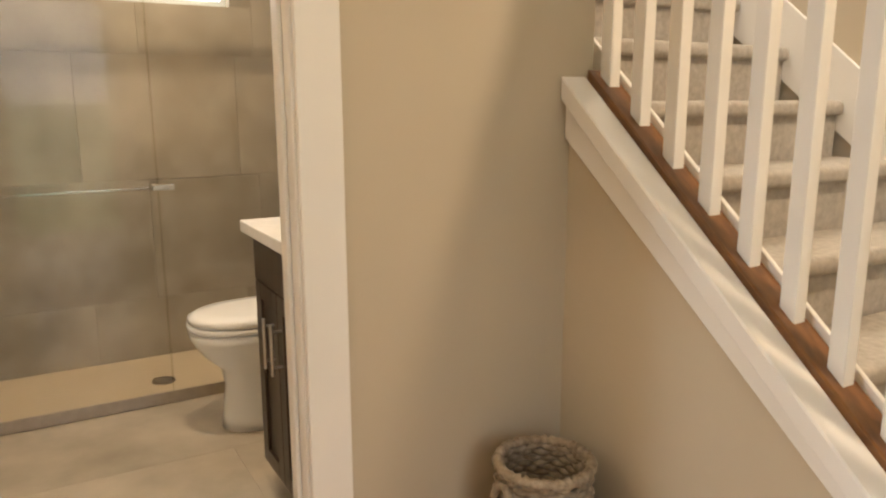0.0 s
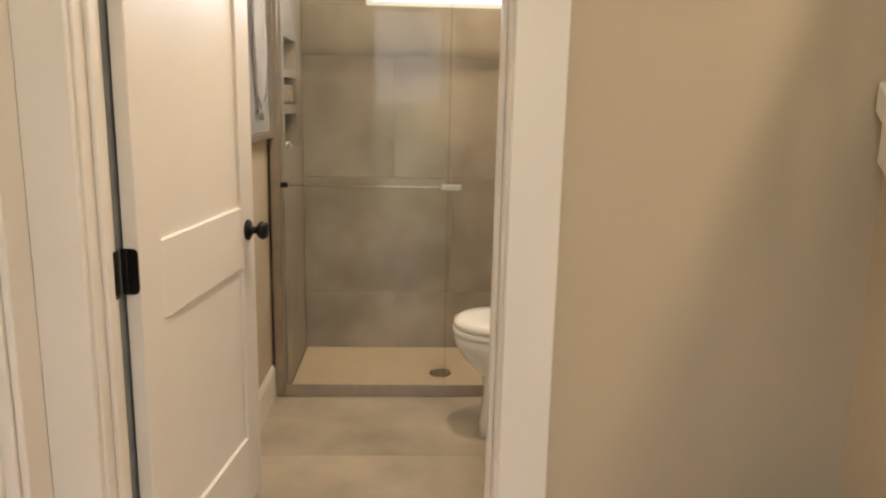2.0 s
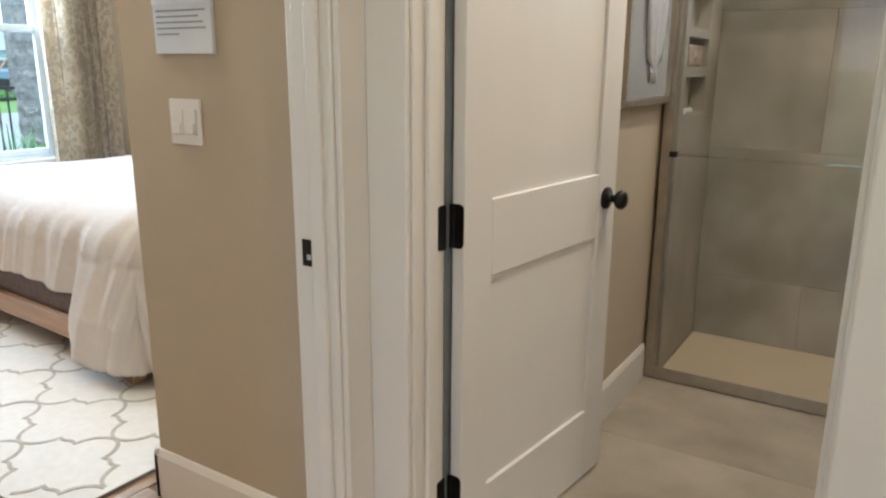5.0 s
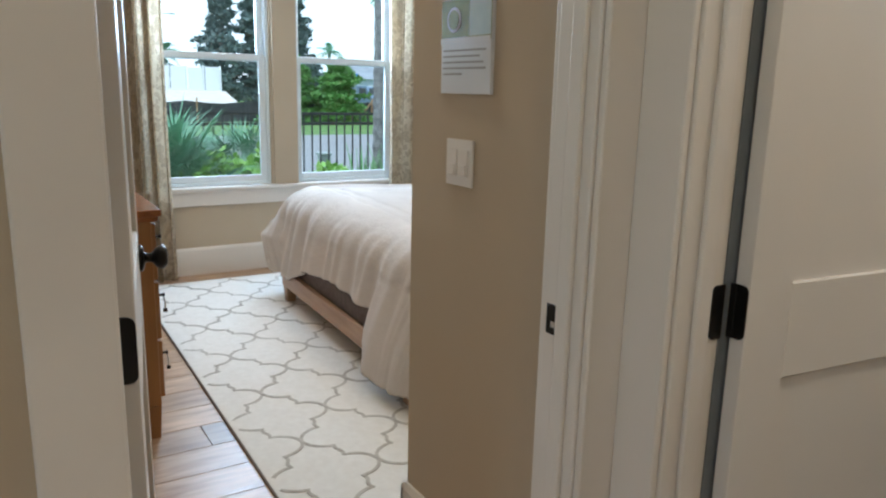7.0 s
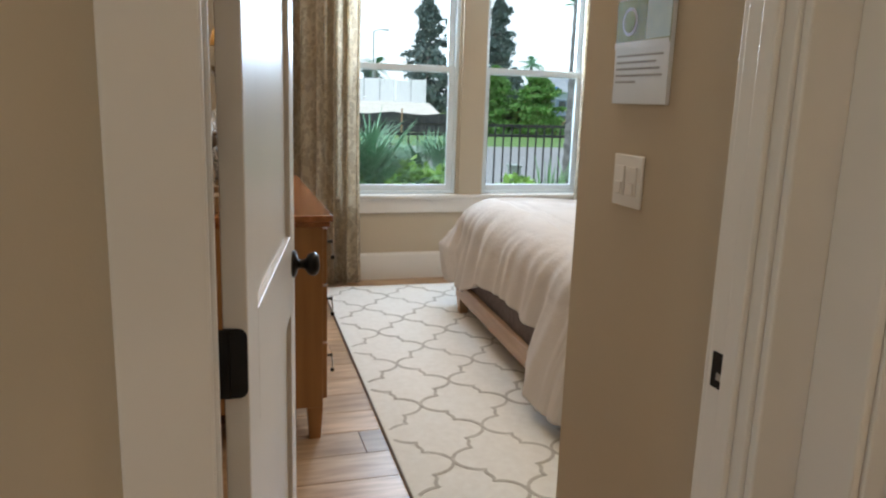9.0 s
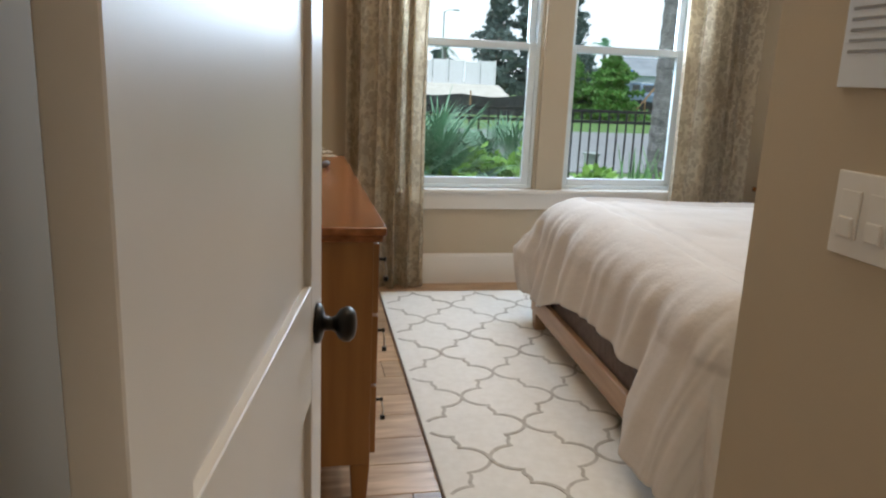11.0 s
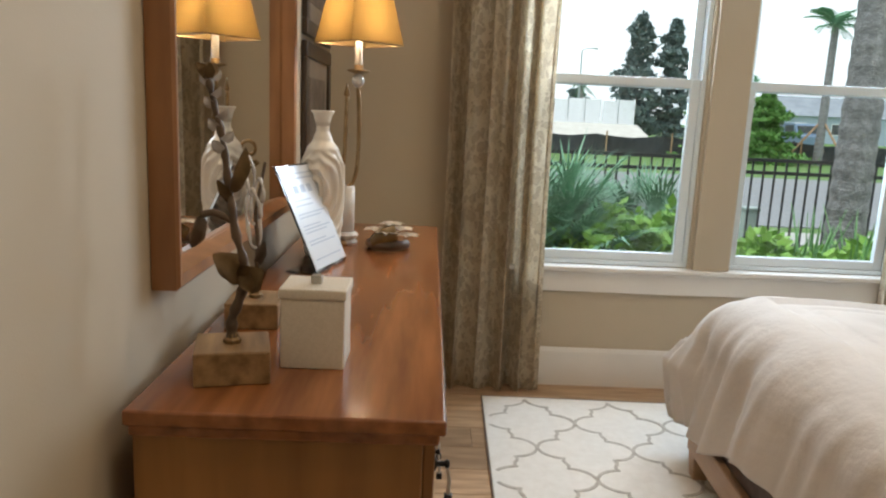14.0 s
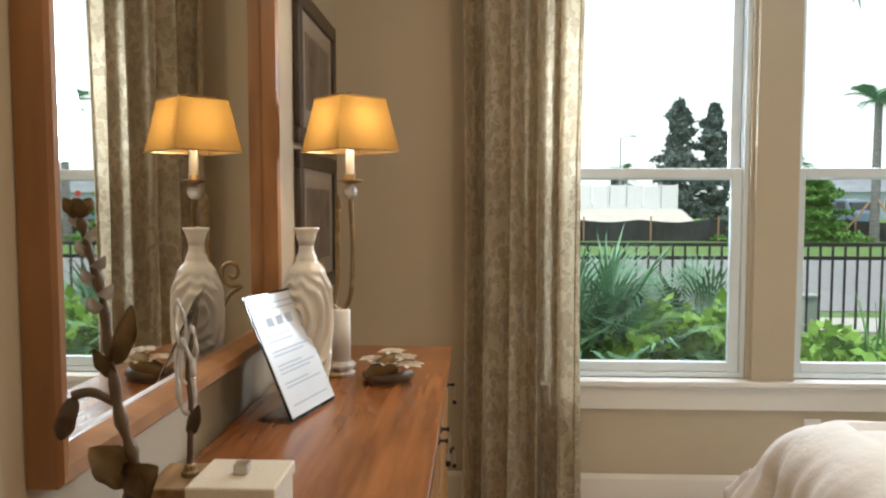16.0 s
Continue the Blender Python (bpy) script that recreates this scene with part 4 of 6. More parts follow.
def comforter():
    """A quilt over the mattress: rounded shoulders, hanging folds, uneven hem."""
    TOP = 0.735
    x0, x1, y0, y1 = BXA + 0.045, BXB - 0.15, BYA + 0.225, BYB - 0.25
    hang, R = 0.84, 0.21
    bm = bmesh.new()
    nu, nv = 190, 150
    grid = []
    for j in range(nv + 1):
        row = []
        for i in range(nu + 1):
            u = (x0 - hang) + (x1 - x0 + 2 * hang) * i / nu
            v = (y0 - hang) + (y1 - y0 + hang) * j / nv
            cx, cy = min(max(u, x0), x1), min(max(v, y0), y1)
            dx, dy = u - cx, v - cy
            s = max(abs(dx), abs(dy)) if (dx and dy) else math.hypot(dx, dy)
            dn = math.hypot(dx, dy)
            ox, oy = (dx / dn, dy / dn) if dn > 1e-6 else (0.0, 0.0)
            hem = 0.335
            if u > -2.08:
                k = min(1, (u + 2.08) / 0.16)
                hem = 0.335 - 0.255 * k * k * (3 - 2 * k)
            if u < BXA + 0.62:
                k = min(1, (BXA + 0.62 - u) / 0.52)
                hem = 0.335 - 0.15 * k * k * (3 - 2 * k)
            # distance along the cloth becomes a quarter turn, then a fall that stops at the hem
            hem += 0.012 * noise.noise(((u if abs(dy) >= abs(dx) else v) * 3.0, 0, 5.0))
            q = math.pi / 2 * R
            s *= (q + TOP - R - hem) / hang
            if s < q:
                out, down = R * math.sin(s / R), R * (1 - math.cos(s / R))
            else:
                west = 1.0 if dx < 0 else 0.0
                e = s - q
                out, down = R + e * 0.10 + west * (0.22 * min(e, 0.12) - 0.30 * max(0.0, e - 0.12)), R + e
            along = u if abs(dy) >= abs(dx) else v
            corner = 1.0 if (dx and dy) else 0.0
            fold = 0.0
            if s > 0.12:
                k = min(1, (s - 0.12) / 0.30)
                lean = along + 0.22 * s
                ridge = 0.8 * noise.noise((lean * 4.5, s * 0.7, 3.1)) + 0.9 * (0.32 - abs(noise.noise((lean * 8.0 + 4, s * 0.9, 7.7)))) + 0.25 * (0.3 - abs(noise.noise((lean * 17.0, s * 1.2, 1.3)))) * max(0.0, 1 - s * 1.4)
                fold = k * 0.062 * ridge
                if corner:
                    a = math.atan2(abs(dy), abs(dx))
                    fold += (0.12 if dx < 0 else 0.05) * math.sin(2 * a) ** 2 * min(1, s / 0.45) ** 1.6
            if dx >= 0 and u > -2.1 and s > q:
                k = min(1, max(0, (0.335 - hem) / 0.255))
                fold = fold * (1 - 0.4 * k) + 0.040 * k * min(1, (s - q) / 0.25)
            out += fold
            z = TOP - down
            z += 0.022 * noise.noise((u * 1.5, v * 1.5, 0.3)) * (1 if s < 0.3 else 0.3)
            z += 0.007 * noise.noise((u * 6, v * 3, 1.7)) * (1 if s < 0.4 else 0.2) + 0.004 * (0.3 - abs(noise.noise((u * 13 + v * 4, v * 9, 2.9)))) * (1 if s < 0.3 else 0.0)
            if s < 1e-6:
                e = min(u - x0, x1 - u, v - y0)
                z -= 0.02 * math.exp(-e * 6) + 0.010 * math.exp(-((e - 0.10) / 0.014) ** 2)
                z -= 0.014 * math.exp(-((abs(((v - y0) % 0.55) - 0.275)) ** 2 + (abs(((u - x0) % 0.60) - 0.30)) ** 2) / 0.006)
            row.append(bm.verts.new((cx + ox * out, cy + oy * out, z)))
        grid.append(row)
    for a, b in zip(grid, grid[1:]):
        for i in range(nu):
            bm.faces.new((a[i], a[i + 1], b[i + 1], b[i]))
    bmesh.ops.remove_doubles(bm, verts=bm.verts[:], dist=0.0012)
    bmesh.ops.solidify(bm, geom=bm.faces[:], thickness=0.018)
    ob = part("comforter", bm, LINEN, None, smooth=True)
    ob.matrix_basis = BED_TURN
    return tagged(ob, "cream cotton comforter hanging in folds over the bed", "comforter")


comforter()

# ---- curtains ----
def curtain(y0, y1, phase, label):
    n, m_ = 150, 24
    bm = bmesh.new()
    grid = []
    for j in range(m_ + 1):
        t = j / m_
        z = 0.012 + t * 2.56
        row = []
        for i in range(n + 1):
            s = i / n
            y = y0 + (y1 - y0) * s
            pinch = 1 - 0.06 * math.sin(math.pi * t)
            y = (y0 + y1) / 2 + (y - (y0 + y1) / 2) * pinch
            a = s * 2 * math.pi * 5.6 + phase + 1.5 * math.sin(s * 6 + phase) + 0.25 * math.sin(t * 2.2 + s * 9)
            flat = 1 - 2 * (0.5 - 0.5 * math.sin(a)) ** 2.2
            x = X_WIN + 0.118 + (0.048 + 0.022 * math.sin(s * 11 + phase)) * flat + 0.012 * math.sin(2.3 * a + 1.1) + 0.010 * math.sin(3 * t + a * 0.5)
            y += 0.018 * math.cos(a)
            row.append(bm.verts.new((x, y, z + (0.008 * math.sin(a) if j == 0 else 0))))
        grid.append(row)
    for a, b in zip(grid, grid[1:]):
        for i in range(n):
            bm.faces.new((a[i], a[i + 1], b[i + 1], b[i]))
    bmesh.ops.solidify(bm, geom=bm.faces[:], thickness=0.004)
    ob = part("curtain", bm, CURTAIN, None, smooth=True)
    return tagged(ob, label, "curtain", "window curtains")


curtain(1.655, 2.187, 0.4, "beige patterned curtain hanging in folds beside the dresser")
curtain(3.856, 4.345, 2.0, "beige patterned curtain hanging in folds beside the nightstand")


# ---- dresser ----
TOPZ = 0.9
dresser = thing("dresser", "long reddish-brown wooden dresser with dark drawer pulls", "dresser")
DX0, DX1, DYB, DYF = -3.755, -1.852, 1.138, 1.632
part("top", box(DX0, DX1, DYB, DYF, TOPZ - 0.026, TOPZ, 0.005, seg=3), CHERRY, dresser, "polished reddish-brown top")
part("top_moulding", box(DX0 + 0.012, DX1 - 0.010, DYB + 0.004, DYF - 0.010, TOPZ - 0.046, TOPZ - 0.0265, 0.004), CHERRY, dresser)
part("body", box(DX0 + 0.03, DX1 - 0.025, DYB + 0.005, DYF - 0.035, 0.135, TOPZ - 0.0465, 0.003), CHERRY_SIDE, dresser)
for x in (DX0 + 0.03, DX1 - 0.085):
    for y in (DYB + 0.01, DYF - 0.095):
        bm = box(x, x + 0.06, y, y + 0.06, 0, 0.1345, 0.003)
        for v in bm.verts:
            if v.co.z < 0.03:
                v.co.x = x + 0.03 + (v.co.x - x - 0.03) * 0.75
                v.co.y = y + 0.03 + (v.co.y - y - 0.03) * 0.75
        part("leg", bm, CHERRY_SIDE, dresser)
zs = [(0.16, 0.385), (0.395, 0.615), (0.625, 0.84)]
xs = [DX0 + 0.05 + i * (DX1 - DX0 - 0.095) / 3 for i in range(4)]
for za, zb in zs:
    for xa, xb in zip(xs, xs[1:]):
        dr = part("drawer", box(xa + 0.006, xb - 0.006, DYF - 0.0345, DYF - 0.015, za, zb, 0.003), CHERRY_SIDE, dresser)
        for xk in (xa + 0.05, xb - 0.05) if xb - xa > 0.4 else ((xa + xb) / 2,):
            zk = (za + zb) / 2 + 0.05
            pl = part("pull", lathe([(0.013, 0), (0.012, 0.003), (0.005, 0.005), (0.0045, 0.018), (0.008, 0.021), (0.006, 0.026)], 14, pose(xk, DYF - 0.015, zk, -90, 0, 0)), BLACK, dr, "dark metal drop pull", smooth=True)
            part("drop", tube([(xk, DYF + 0.006, zk), (xk, DYF + 0.012, zk - 0.03), (xk, DYF + 0.011, zk - 0.055)], [0.0025, 0.003, 0.0035], 8), CHROME, pl)
            part("drop_tip", box(xk - 0.007, xk + 0.007, DYF + 0.004, DYF + 0.018, zk - 0.069, zk - 0.055, 0.002), BLACK, pl)

# ---- wall mirror ----
mirror = thing("wall_mirror", "large rectangular mirror with brown wooden frame above the dresser", "mirror")
MX0, MX1, MZ0, MZ1, MF = -3.24, -2.09, 1.026, 2.25, 0.038
YM = 1.106


def mirror_side(horizontal):
    bm = bmesh.new()
    prof = [(0, Y_DRESS + 0.002), (0, Y_DRESS + 0.046), (0.006, Y_DRESS + 0.052), (0.026, Y_DRESS + 0.048), (MF, YM + 0.004), (MF, Y_DRESS + 0.002)]
    rings = []
    for end in (0, 1):
        ring = []
        for u, y in prof:
            if horizontal == "bottom":
                ring.append((MX0 + u if end == 0 else MX1 - u, y, MZ0 + u))
            elif horizontal == "top":
                ring.append((MX0 + u if end == 0 else MX1 - u, y, MZ1 - u))
            elif horizontal == "near":
                ring.append((MX1 - u, y, MZ0 + u if end == 0 else MZ1 - u))
            else:
                ring.append((MX0 + u, y, MZ0 + u if end == 0 else MZ1 - u))
        rings.append([bm.verts.new(p) for p in ring])
    for i in range(len(prof)):
        j = (i + 1) % len(prof)
        bm.faces.new((rings[0][i], rings[0][j], rings[1][j], rings[1][i]))
    bm.faces.new(rings[0])
    bm.faces.new(rings[1][::-1])
    return part("frame", bm, MIRRORWOOD, mirror, "brown wooden moulding")


for h in ("bottom", "top", "near", "far"):
    mirror_side(h)
part("mirror_glass", box(MX0 + MF - 0.002, MX1 - MF + 0.002, YM - 0.008, YM, MZ0 + MF - 0.002, MZ1 - MF + 0.002), MIRROR, mirror, "silvered mirror glass")


def picture(z0, z1):
    pc = thing("picture", "dark framed picture hanging beside the mirror", "picture", group="pictures beside the mirror")
    x0, x1 = -4.26, -3.60
    y0, y1 = Y_DRESS + 0.002, Y_DRESS + 0.024
    f = 0.06
    for b in ((x0, x1, y0, y1, z0, z0 + f), (x0, x1, y0, y1, z1 - f, z1), (x0, x0 + f, y0, y1, z0 + f, z1 - f), (x1 - f, x1, y0, y1, z0 + f, z1 - f)):
        part("frame", box(*b, bevel=0.005), DARKFRAME, pc)
    part("mat_board", box(x0 + f - 0.002, x1 - f + 0.002, y0, y0 + 0.010, z0 + f - 0.002, z1 - f + 0.002), PICMAT, pc)
    part("print", box(x0 + f + 0.07, x1 - f - 0.07, y0 + 0.0105, y0 + 0.013, z0 + f + 0.07, z1 - f - 0.07), PICART, pc)
    return pc


picture(1.07, 1.60)
picture(1.62, 2.15)


# ---- lamp on the dresser ----
lamp = thing("table_lamp", "gold candelabra lamp with lit square amber shade", "lamp", -3.30, 1.342, TOPZ)


def shade_mesh():
    bm = bmesh.new()
    hb, ht, z0, z1 = 0.121, 0.088, 0.685, 0.842
    seg = 8
    lo, hi = [], []
    for k in range(4):
        ax, ay = [(-1, -1), (1, -1), (1, 1), (-1, 1)][k]
        bx, by = [(1, -1), (1, 1), (-1, 1), (-1, -1)][k]
        for i in range(seg):
            t = i / seg
            x, y = ax + (bx - ax) * t, ay + (by - ay) * t
            bow = 0.004 * math.sin(math.pi * t)
            lo.append(bm.verts.new((x * hb, y * hb, z0)))
            hi.append(bm.verts.new((x * (ht - bow), y * (ht - bow), z1)))
    n = len(lo)
    for i in range(n):
        j = (i + 1) % n
        bm.faces.new((lo[i], lo[j], hi[j], hi[i]))
    bmesh.ops.solidify(bm, geom=bm.faces[:], thickness=0.0015)
    bmesh.ops.rotate(bm, verts=bm.verts[:], matrix=Matrix.Rotation(radians(42), 3, "Z"))
    return bm


shade = part("shade", shade_mesh(), SHADE, lamp, "lit amber cloth lampshade")
for z, h in ((0.684, 0.122), (0.842, 0.089)):
    c_, s_ = math.cos(radians(42)), math.sin(radians(42))
    for (ax, ay), (bx_, by_) in (((-1, -1), (1, -1)), ((1, -1), (1, 1)), ((1, 1), (-1, 1)), ((-1, 1), (-1, -1))):
        part("shade_trim", tube([((ax * c_ - ay * s_) * h, (ax * s_ + ay * c_) * h, z), ((bx_ * c_ - by_ * s_) * h, (bx_ * s_ + by_ * c_) * h, z)], 0.003, 6), BRASS, shade)
part("finial", lathe([(0.004, 0.843), (0.022, 0.847), (0.026, 0.853), (0.012, 0.861)], 16), BRASS, lamp, smooth=True)
part("harp", tube([(0, 0, 0.70), (0, 0, 0.85)], 0.003, 8), BRASS, lamp)
part("candle_sleeve", lathe([(0.014, 0.605), (0.015, 0.61), (0.014, 0.69), (0.010, 0.695)], 16), WAX, lamp, "cream candle sleeve", smooth=True)
part("drip_cup", lathe([(0.010, 0.585), (0.043, 0.594), (0.045, 0.598), (0.016, 0.602), (0.020, 0.615)], 24), BRASS, lamp, smooth=True)
part("crystal_ball", lathe([(0.008, 0.540), (0.022, 0.552), (0.025, 0.563), (0.022, 0.574), (0.008, 0.585)], 8), TWISTGLASS, lamp, "faceted crystal ball")
part("stem", tube(smooth_path([(0.0, 0.0, 0.54), (0.0, 0.006, 0.45), (0.0, 0.006, 0.33), (0.0, -0.005, 0.235), (0.0, -0.04, 0.195), (0.0, -0.068, 0.225), (0.0, -0.072, 0.27)]), 0.0085, 10), BRASS, lamp, smooth=True)
part("arm", tube(smooth_path([(0.0, -0.042, 0.51), (0.0, -0.045, 0.40), (0.0, -0.05, 0.28), (0.0, -0.07, 0.18), (0.0, -0.072, 0.06), (0.0, -0.07, 0.02)]), 0.008, 10), BRASS, lamp, smooth=True)
part("arm_tip", lathe([(0.009, 0.0), (0.013, 0.006), (0.006, 0.03), (0.002, 0.045)], 12, pose(0, -0.042, 0.51)), BRASS, lamp, "pointed finial", smooth=True)
sp = [(0.0, -0.128 + (0.044 - 0.0021 * k) * math.sin(0.52 * k - 0.5), 0.315 - (0.044 - 0.0021 * k) * math.cos(0.52 * k - 0.5)) for k in range(16)]
part("scroll", tube(smooth_path([(0, -0.072, 0.10), (0, -0.085, 0.18), (0, -0.118, 0.245), (0, -0.165, 0.272)] + sp[1:], 3), 0.007, 8), BRASS, lamp, "curled scroll arm", smooth=True)
lamp.scale = (0.86, 0.86, 0.978)
part("lamp_base", lathe([(0.062, 0.0), (0.064, 0.008), (0.045, 0.016), (0.016, 0.028), (0.012, 0.05)], 28, pose(0, -0.07, 0)), BRASS, lamp, smooth=True)
bulb = new("lamp_bulb", bpy.data.lights.new("lamp_bulb", "POINT"))
bulb.data.energy, bulb.data.color, bulb.data.shadow_soft_size = 10.5, (1.0, 0.75, 0.47), 0.05
bulb.matrix_world = pose(-3.30, 1.342, TOPZ + 0.745)


# ---- things on the dresser ----
def vase(x, y):
    bm = bmesh.new()
    steps, rings = 120, 110
    prof = [(0.0, 0.050), (0.03, 0.056), (0.10, 0.066), (0.20, 0.072), (0.28, 0.070), (0.33, 0.058), (0.365, 0.034), (0.39, 0.024), (0.405, 0.023), (0.43, 0.031), (0.45, 0.041)]

    def rad(z):
        for (za, ra), (zb, rb) in zip(prof, prof[1:]):
            if z <= zb:
                t = (z - za) / (zb - za)
                t = t * t * (3 - 2 * t)
                return ra + (rb - ra) * t
        return prof[-1][1]

    grid = []
    for j in range(rings + 1):
        z = 0.45 * j / rings
        row = []
        for i in range(steps):
            a = 2 * math.pi * i / steps
            r = rad(z)
            if z < 0.335:
                turn = math.atan2(math.sin(a + 0.3), math.cos(a + 0.3))
                du = turn * 0.07
                dd = math.hypot(du * 1.0, (z - 0.215) * 0.95) + 0.013 * noise.noise((math.cos(a) * 2.4, math.sin(a) * 2.4, z * 11))
                wave = math.cos(dd * 215)
                r += 0.0105 * (wave if wave > 0 else wave * 0.6) * min(1, (0.335 - z) * 20)
            row.append(bm.verts.new((r * math.cos(a), r * math.sin(a), z)))
        grid.append(row)
    for a, b in zip(grid, grid[1:]):
        for i in range(steps):
            j = (i + 1) % steps
            bm.faces.new((a[i], a[j], b[j], b[i]))
    bm.faces.new(grid[0][::-1])
    inner = [bm.verts.new((v.co.x * 0.8, v.co.y * 0.8, v.co.z - 0.002)) for v in grid[-1]]
    deep = [bm.verts.new((v.co.x * 0.55, v.co.y * 0.55, v.co.z - 0.05)) for v in grid[-1]]
    for ra, rb in ((grid[-1], inner), (inner, deep)):
        for i in range(steps):
            j = (i + 1) % steps
            bm.faces.new((ra[i], ra[j], rb[j], rb[i]))
    bm.faces.new(deep)
    ob = part("vase", bm, CERAMIC, None, smooth=True)
    ob.matrix_basis = pose(x, y, TOPZ)
    ob.scale = (0.87, 0.87, 1.0)
    return tagged(ob, "cream ceramic bottle vase with carved swirls on the dresser", "vase")


vase(-3.09, 1.257)
cd = thing("candle", "white pillar candle on a crystal holder on the dresser", "candle", -3.30, 1.312, TOPZ)
hold = part("holder", lathe([(0.040, 0.0), (0.042, 0.008), (0.030, 0.014), (0.042, 0.024), (0.044, 0.032), (0.034, 0.042)], 10), TWISTGLASS, cd, "faceted crystal holder")
part("wax", lathe([(0.027, 0.0425), (0.027, 0.195), (0.022, 0.20), (0.004, 0.198)], 24), WAX, cd, "white wax pillar", smooth=True)

fl = thing("flower_ornament", "small brown driftwood piece with white flowers on the dresser", "ornament", -3.20, 1.460, TOPZ)
fl.scale = (1.35, 1.25, 1.35)
part("wood", tube(smooth_path([(-0.03, -0.05, 0.012), (0.01, -0.03, 0.014), (0.02, 0.0, 0.013), (0.0, 0.035, 0.014), (-0.03, 0.05, 0.012)], 4), [0.012] * 17, 8), DRIFT, fl, smooth=True)
part("resin", tube(smooth_path([(0.0, -0.03, 0.018), (0.01, -0.01, 0.035), (0.0, 0.02, 0.045)], 4), [0.022] * 9, 8), AMBER, fl, "amber resin cluster", smooth=True)
for k, (px_, py_, pz_) in enumerate(((0.0, -0.032, 0.050), (0.015, 0.0, 0.056), (-0.01, 0.038, 0.052), (0.01, 0.055, 0.050), (-0.02, 0.01, 0.062))):
    bm = bmesh.new()
    for q in range(6):
        a = q * math.pi / 3 + k
        vs = []
        for (u, w, h) in ((0.002, 0, 0), (0.018, 0.013, 0.006), (0.036, 0, 0.002), (0.018, -0.013, 0.006)):
            vs.append(bm.verts.new((px_ + u * math.cos(a) - w * math.sin(a), py_ + u * math.sin(a) + w * math.cos(a), pz_ + h - 0.010 * (k % 2))))
        bm.faces.new(vs)
    bmesh.ops.solidify(bm, geom=bm.faces[:], thickness=0.003)
    part("flower", bm, FLOWER, fl, "white flower")

# tilted card in a clear stand
card = thing("card_stand", "tilted printed card in a clear acrylic stand on the dresser", "sign", -2.799, 1.284, TOPZ, 165.2)
TILT_C = pose(0, 0, 0.004, -24, 0, 0)
part("acrylic", box(0, 0.235, -0.0025, 0.0, 0.0, 0.315, 0.0, TILT_C), CRYSTAL, card, "clear acrylic sheet")
part("foot", box(0, 0.235, 0.0, 0.09, 0.0, 0.003), CRYSTAL, card)
pp = part("paper", box(0.006, 0.229, -0.0045, -0.0027, 0.006, 0.309, 0.0, TILT_C), PAPER, card, "white printed paper")
for z in (0.285, 0.27, 0.205, 0.19, 0.165, 0.155, 0.13, 0.12, 0.11, 0.085, 0.075, 0.03):
    part("text_bar", box(0.03, 0.205 - 0.03 * ((int(z * 1000) // 5) % 3), -0.0052, -0.0047, z, z + 0.004, 0.0, TILT_C), INKBLUE, pp)
for x in (0.055, 0.10, 0.145):
    part("picture_block", box(x, x + 0.03, -0.0052, -0.0047, 0.228, 0.252, 0.0, TILT_C), INKBLUE, pp)

bx = thing("trinket_box", "square cream woven box with flat lid on the dresser", "box", -2.109, 1.393, TOPZ, 0)
part("body", box(-0.052, 0.052, -0.057, 0.057, 0, 0.128, 0.003), BOXSHELL, bx)
lid = part("lid", box(-0.055, 0.055, -0.060, 0.060, 0.1285, 0.147, 0.003), BOXSHELL, bx, "cream flat lid")
part("lid_knob", box(-0.010, 0.010, -0.010, 0.010, 0.1472, 0.162, 0.002), CHROME, lid, "small metal knob")


def leaf_blade(p0, p1, w, bend, thick=0.0025, tilt=0.0, round_end=0.85):
    """A cupped leaf from p0 to p1, widest past the middle, with a raised midrib."""
    bm = bmesh.new()
    p0, p1 = Vector(p0), Vector(p1)
    d = p1 - p0
    side = d.cross(Vector((1, 0.2, 0.1))).normalized()
    side.rotate(Matrix.Rotation(tilt, 3, d.normalized()))
    up = side.cross(d).normalized()
    rows = []
    n = 12
    for i in range(n + 1):
        t = i / n
        c = p0 + d * t + up * bend * math.sin(math.pi * t)
        ww = w * max(0.05, abs(math.sin(math.pi * t ** round_end)) ** 0.6 if 0 < t < 1 else 0.04) * (1 + 0.08 * math.sin(t * 13))
        rows.append([bm.verts.new(c + side * ww * k + up * (ww * 0.45 * (abs(k) ** 1.5) + (0.0015 if k == 0 else 0))) for k in (-1, -0.5, 0, 0.5, 1)])
    for r0, r1 in zip(rows, rows[1:]):
        for k in range(4):
            bm.faces.new((r0[k], r0[k + 1], r1[k + 1], r1[k]))
    bmesh.ops.solidify(bm, geom=bm.faces[:], thickness=thick)
    return bm


def block_base(parent, sx, sy, h):
    bm = box(-sx, sx, -sy, sy, 0, h, 0.003)
    for v in bm.verts:
        v.co += Vector((noise.noise(v.co * 21), noise.noise(v.co * 17 + Vector((3, 0, 0))), 0)) * 0.0025
    part("block", bm, BLOCKWOOD, parent, "rough wooden block base")
    part("socket", lathe([(0.015, h + 0.0004), (0.015, h + 0.007), (0.011, h + 0.010), (0.009, h + 0.018), (0.006, h + 0.021)], 8), BRASS, parent, "small metal socket")


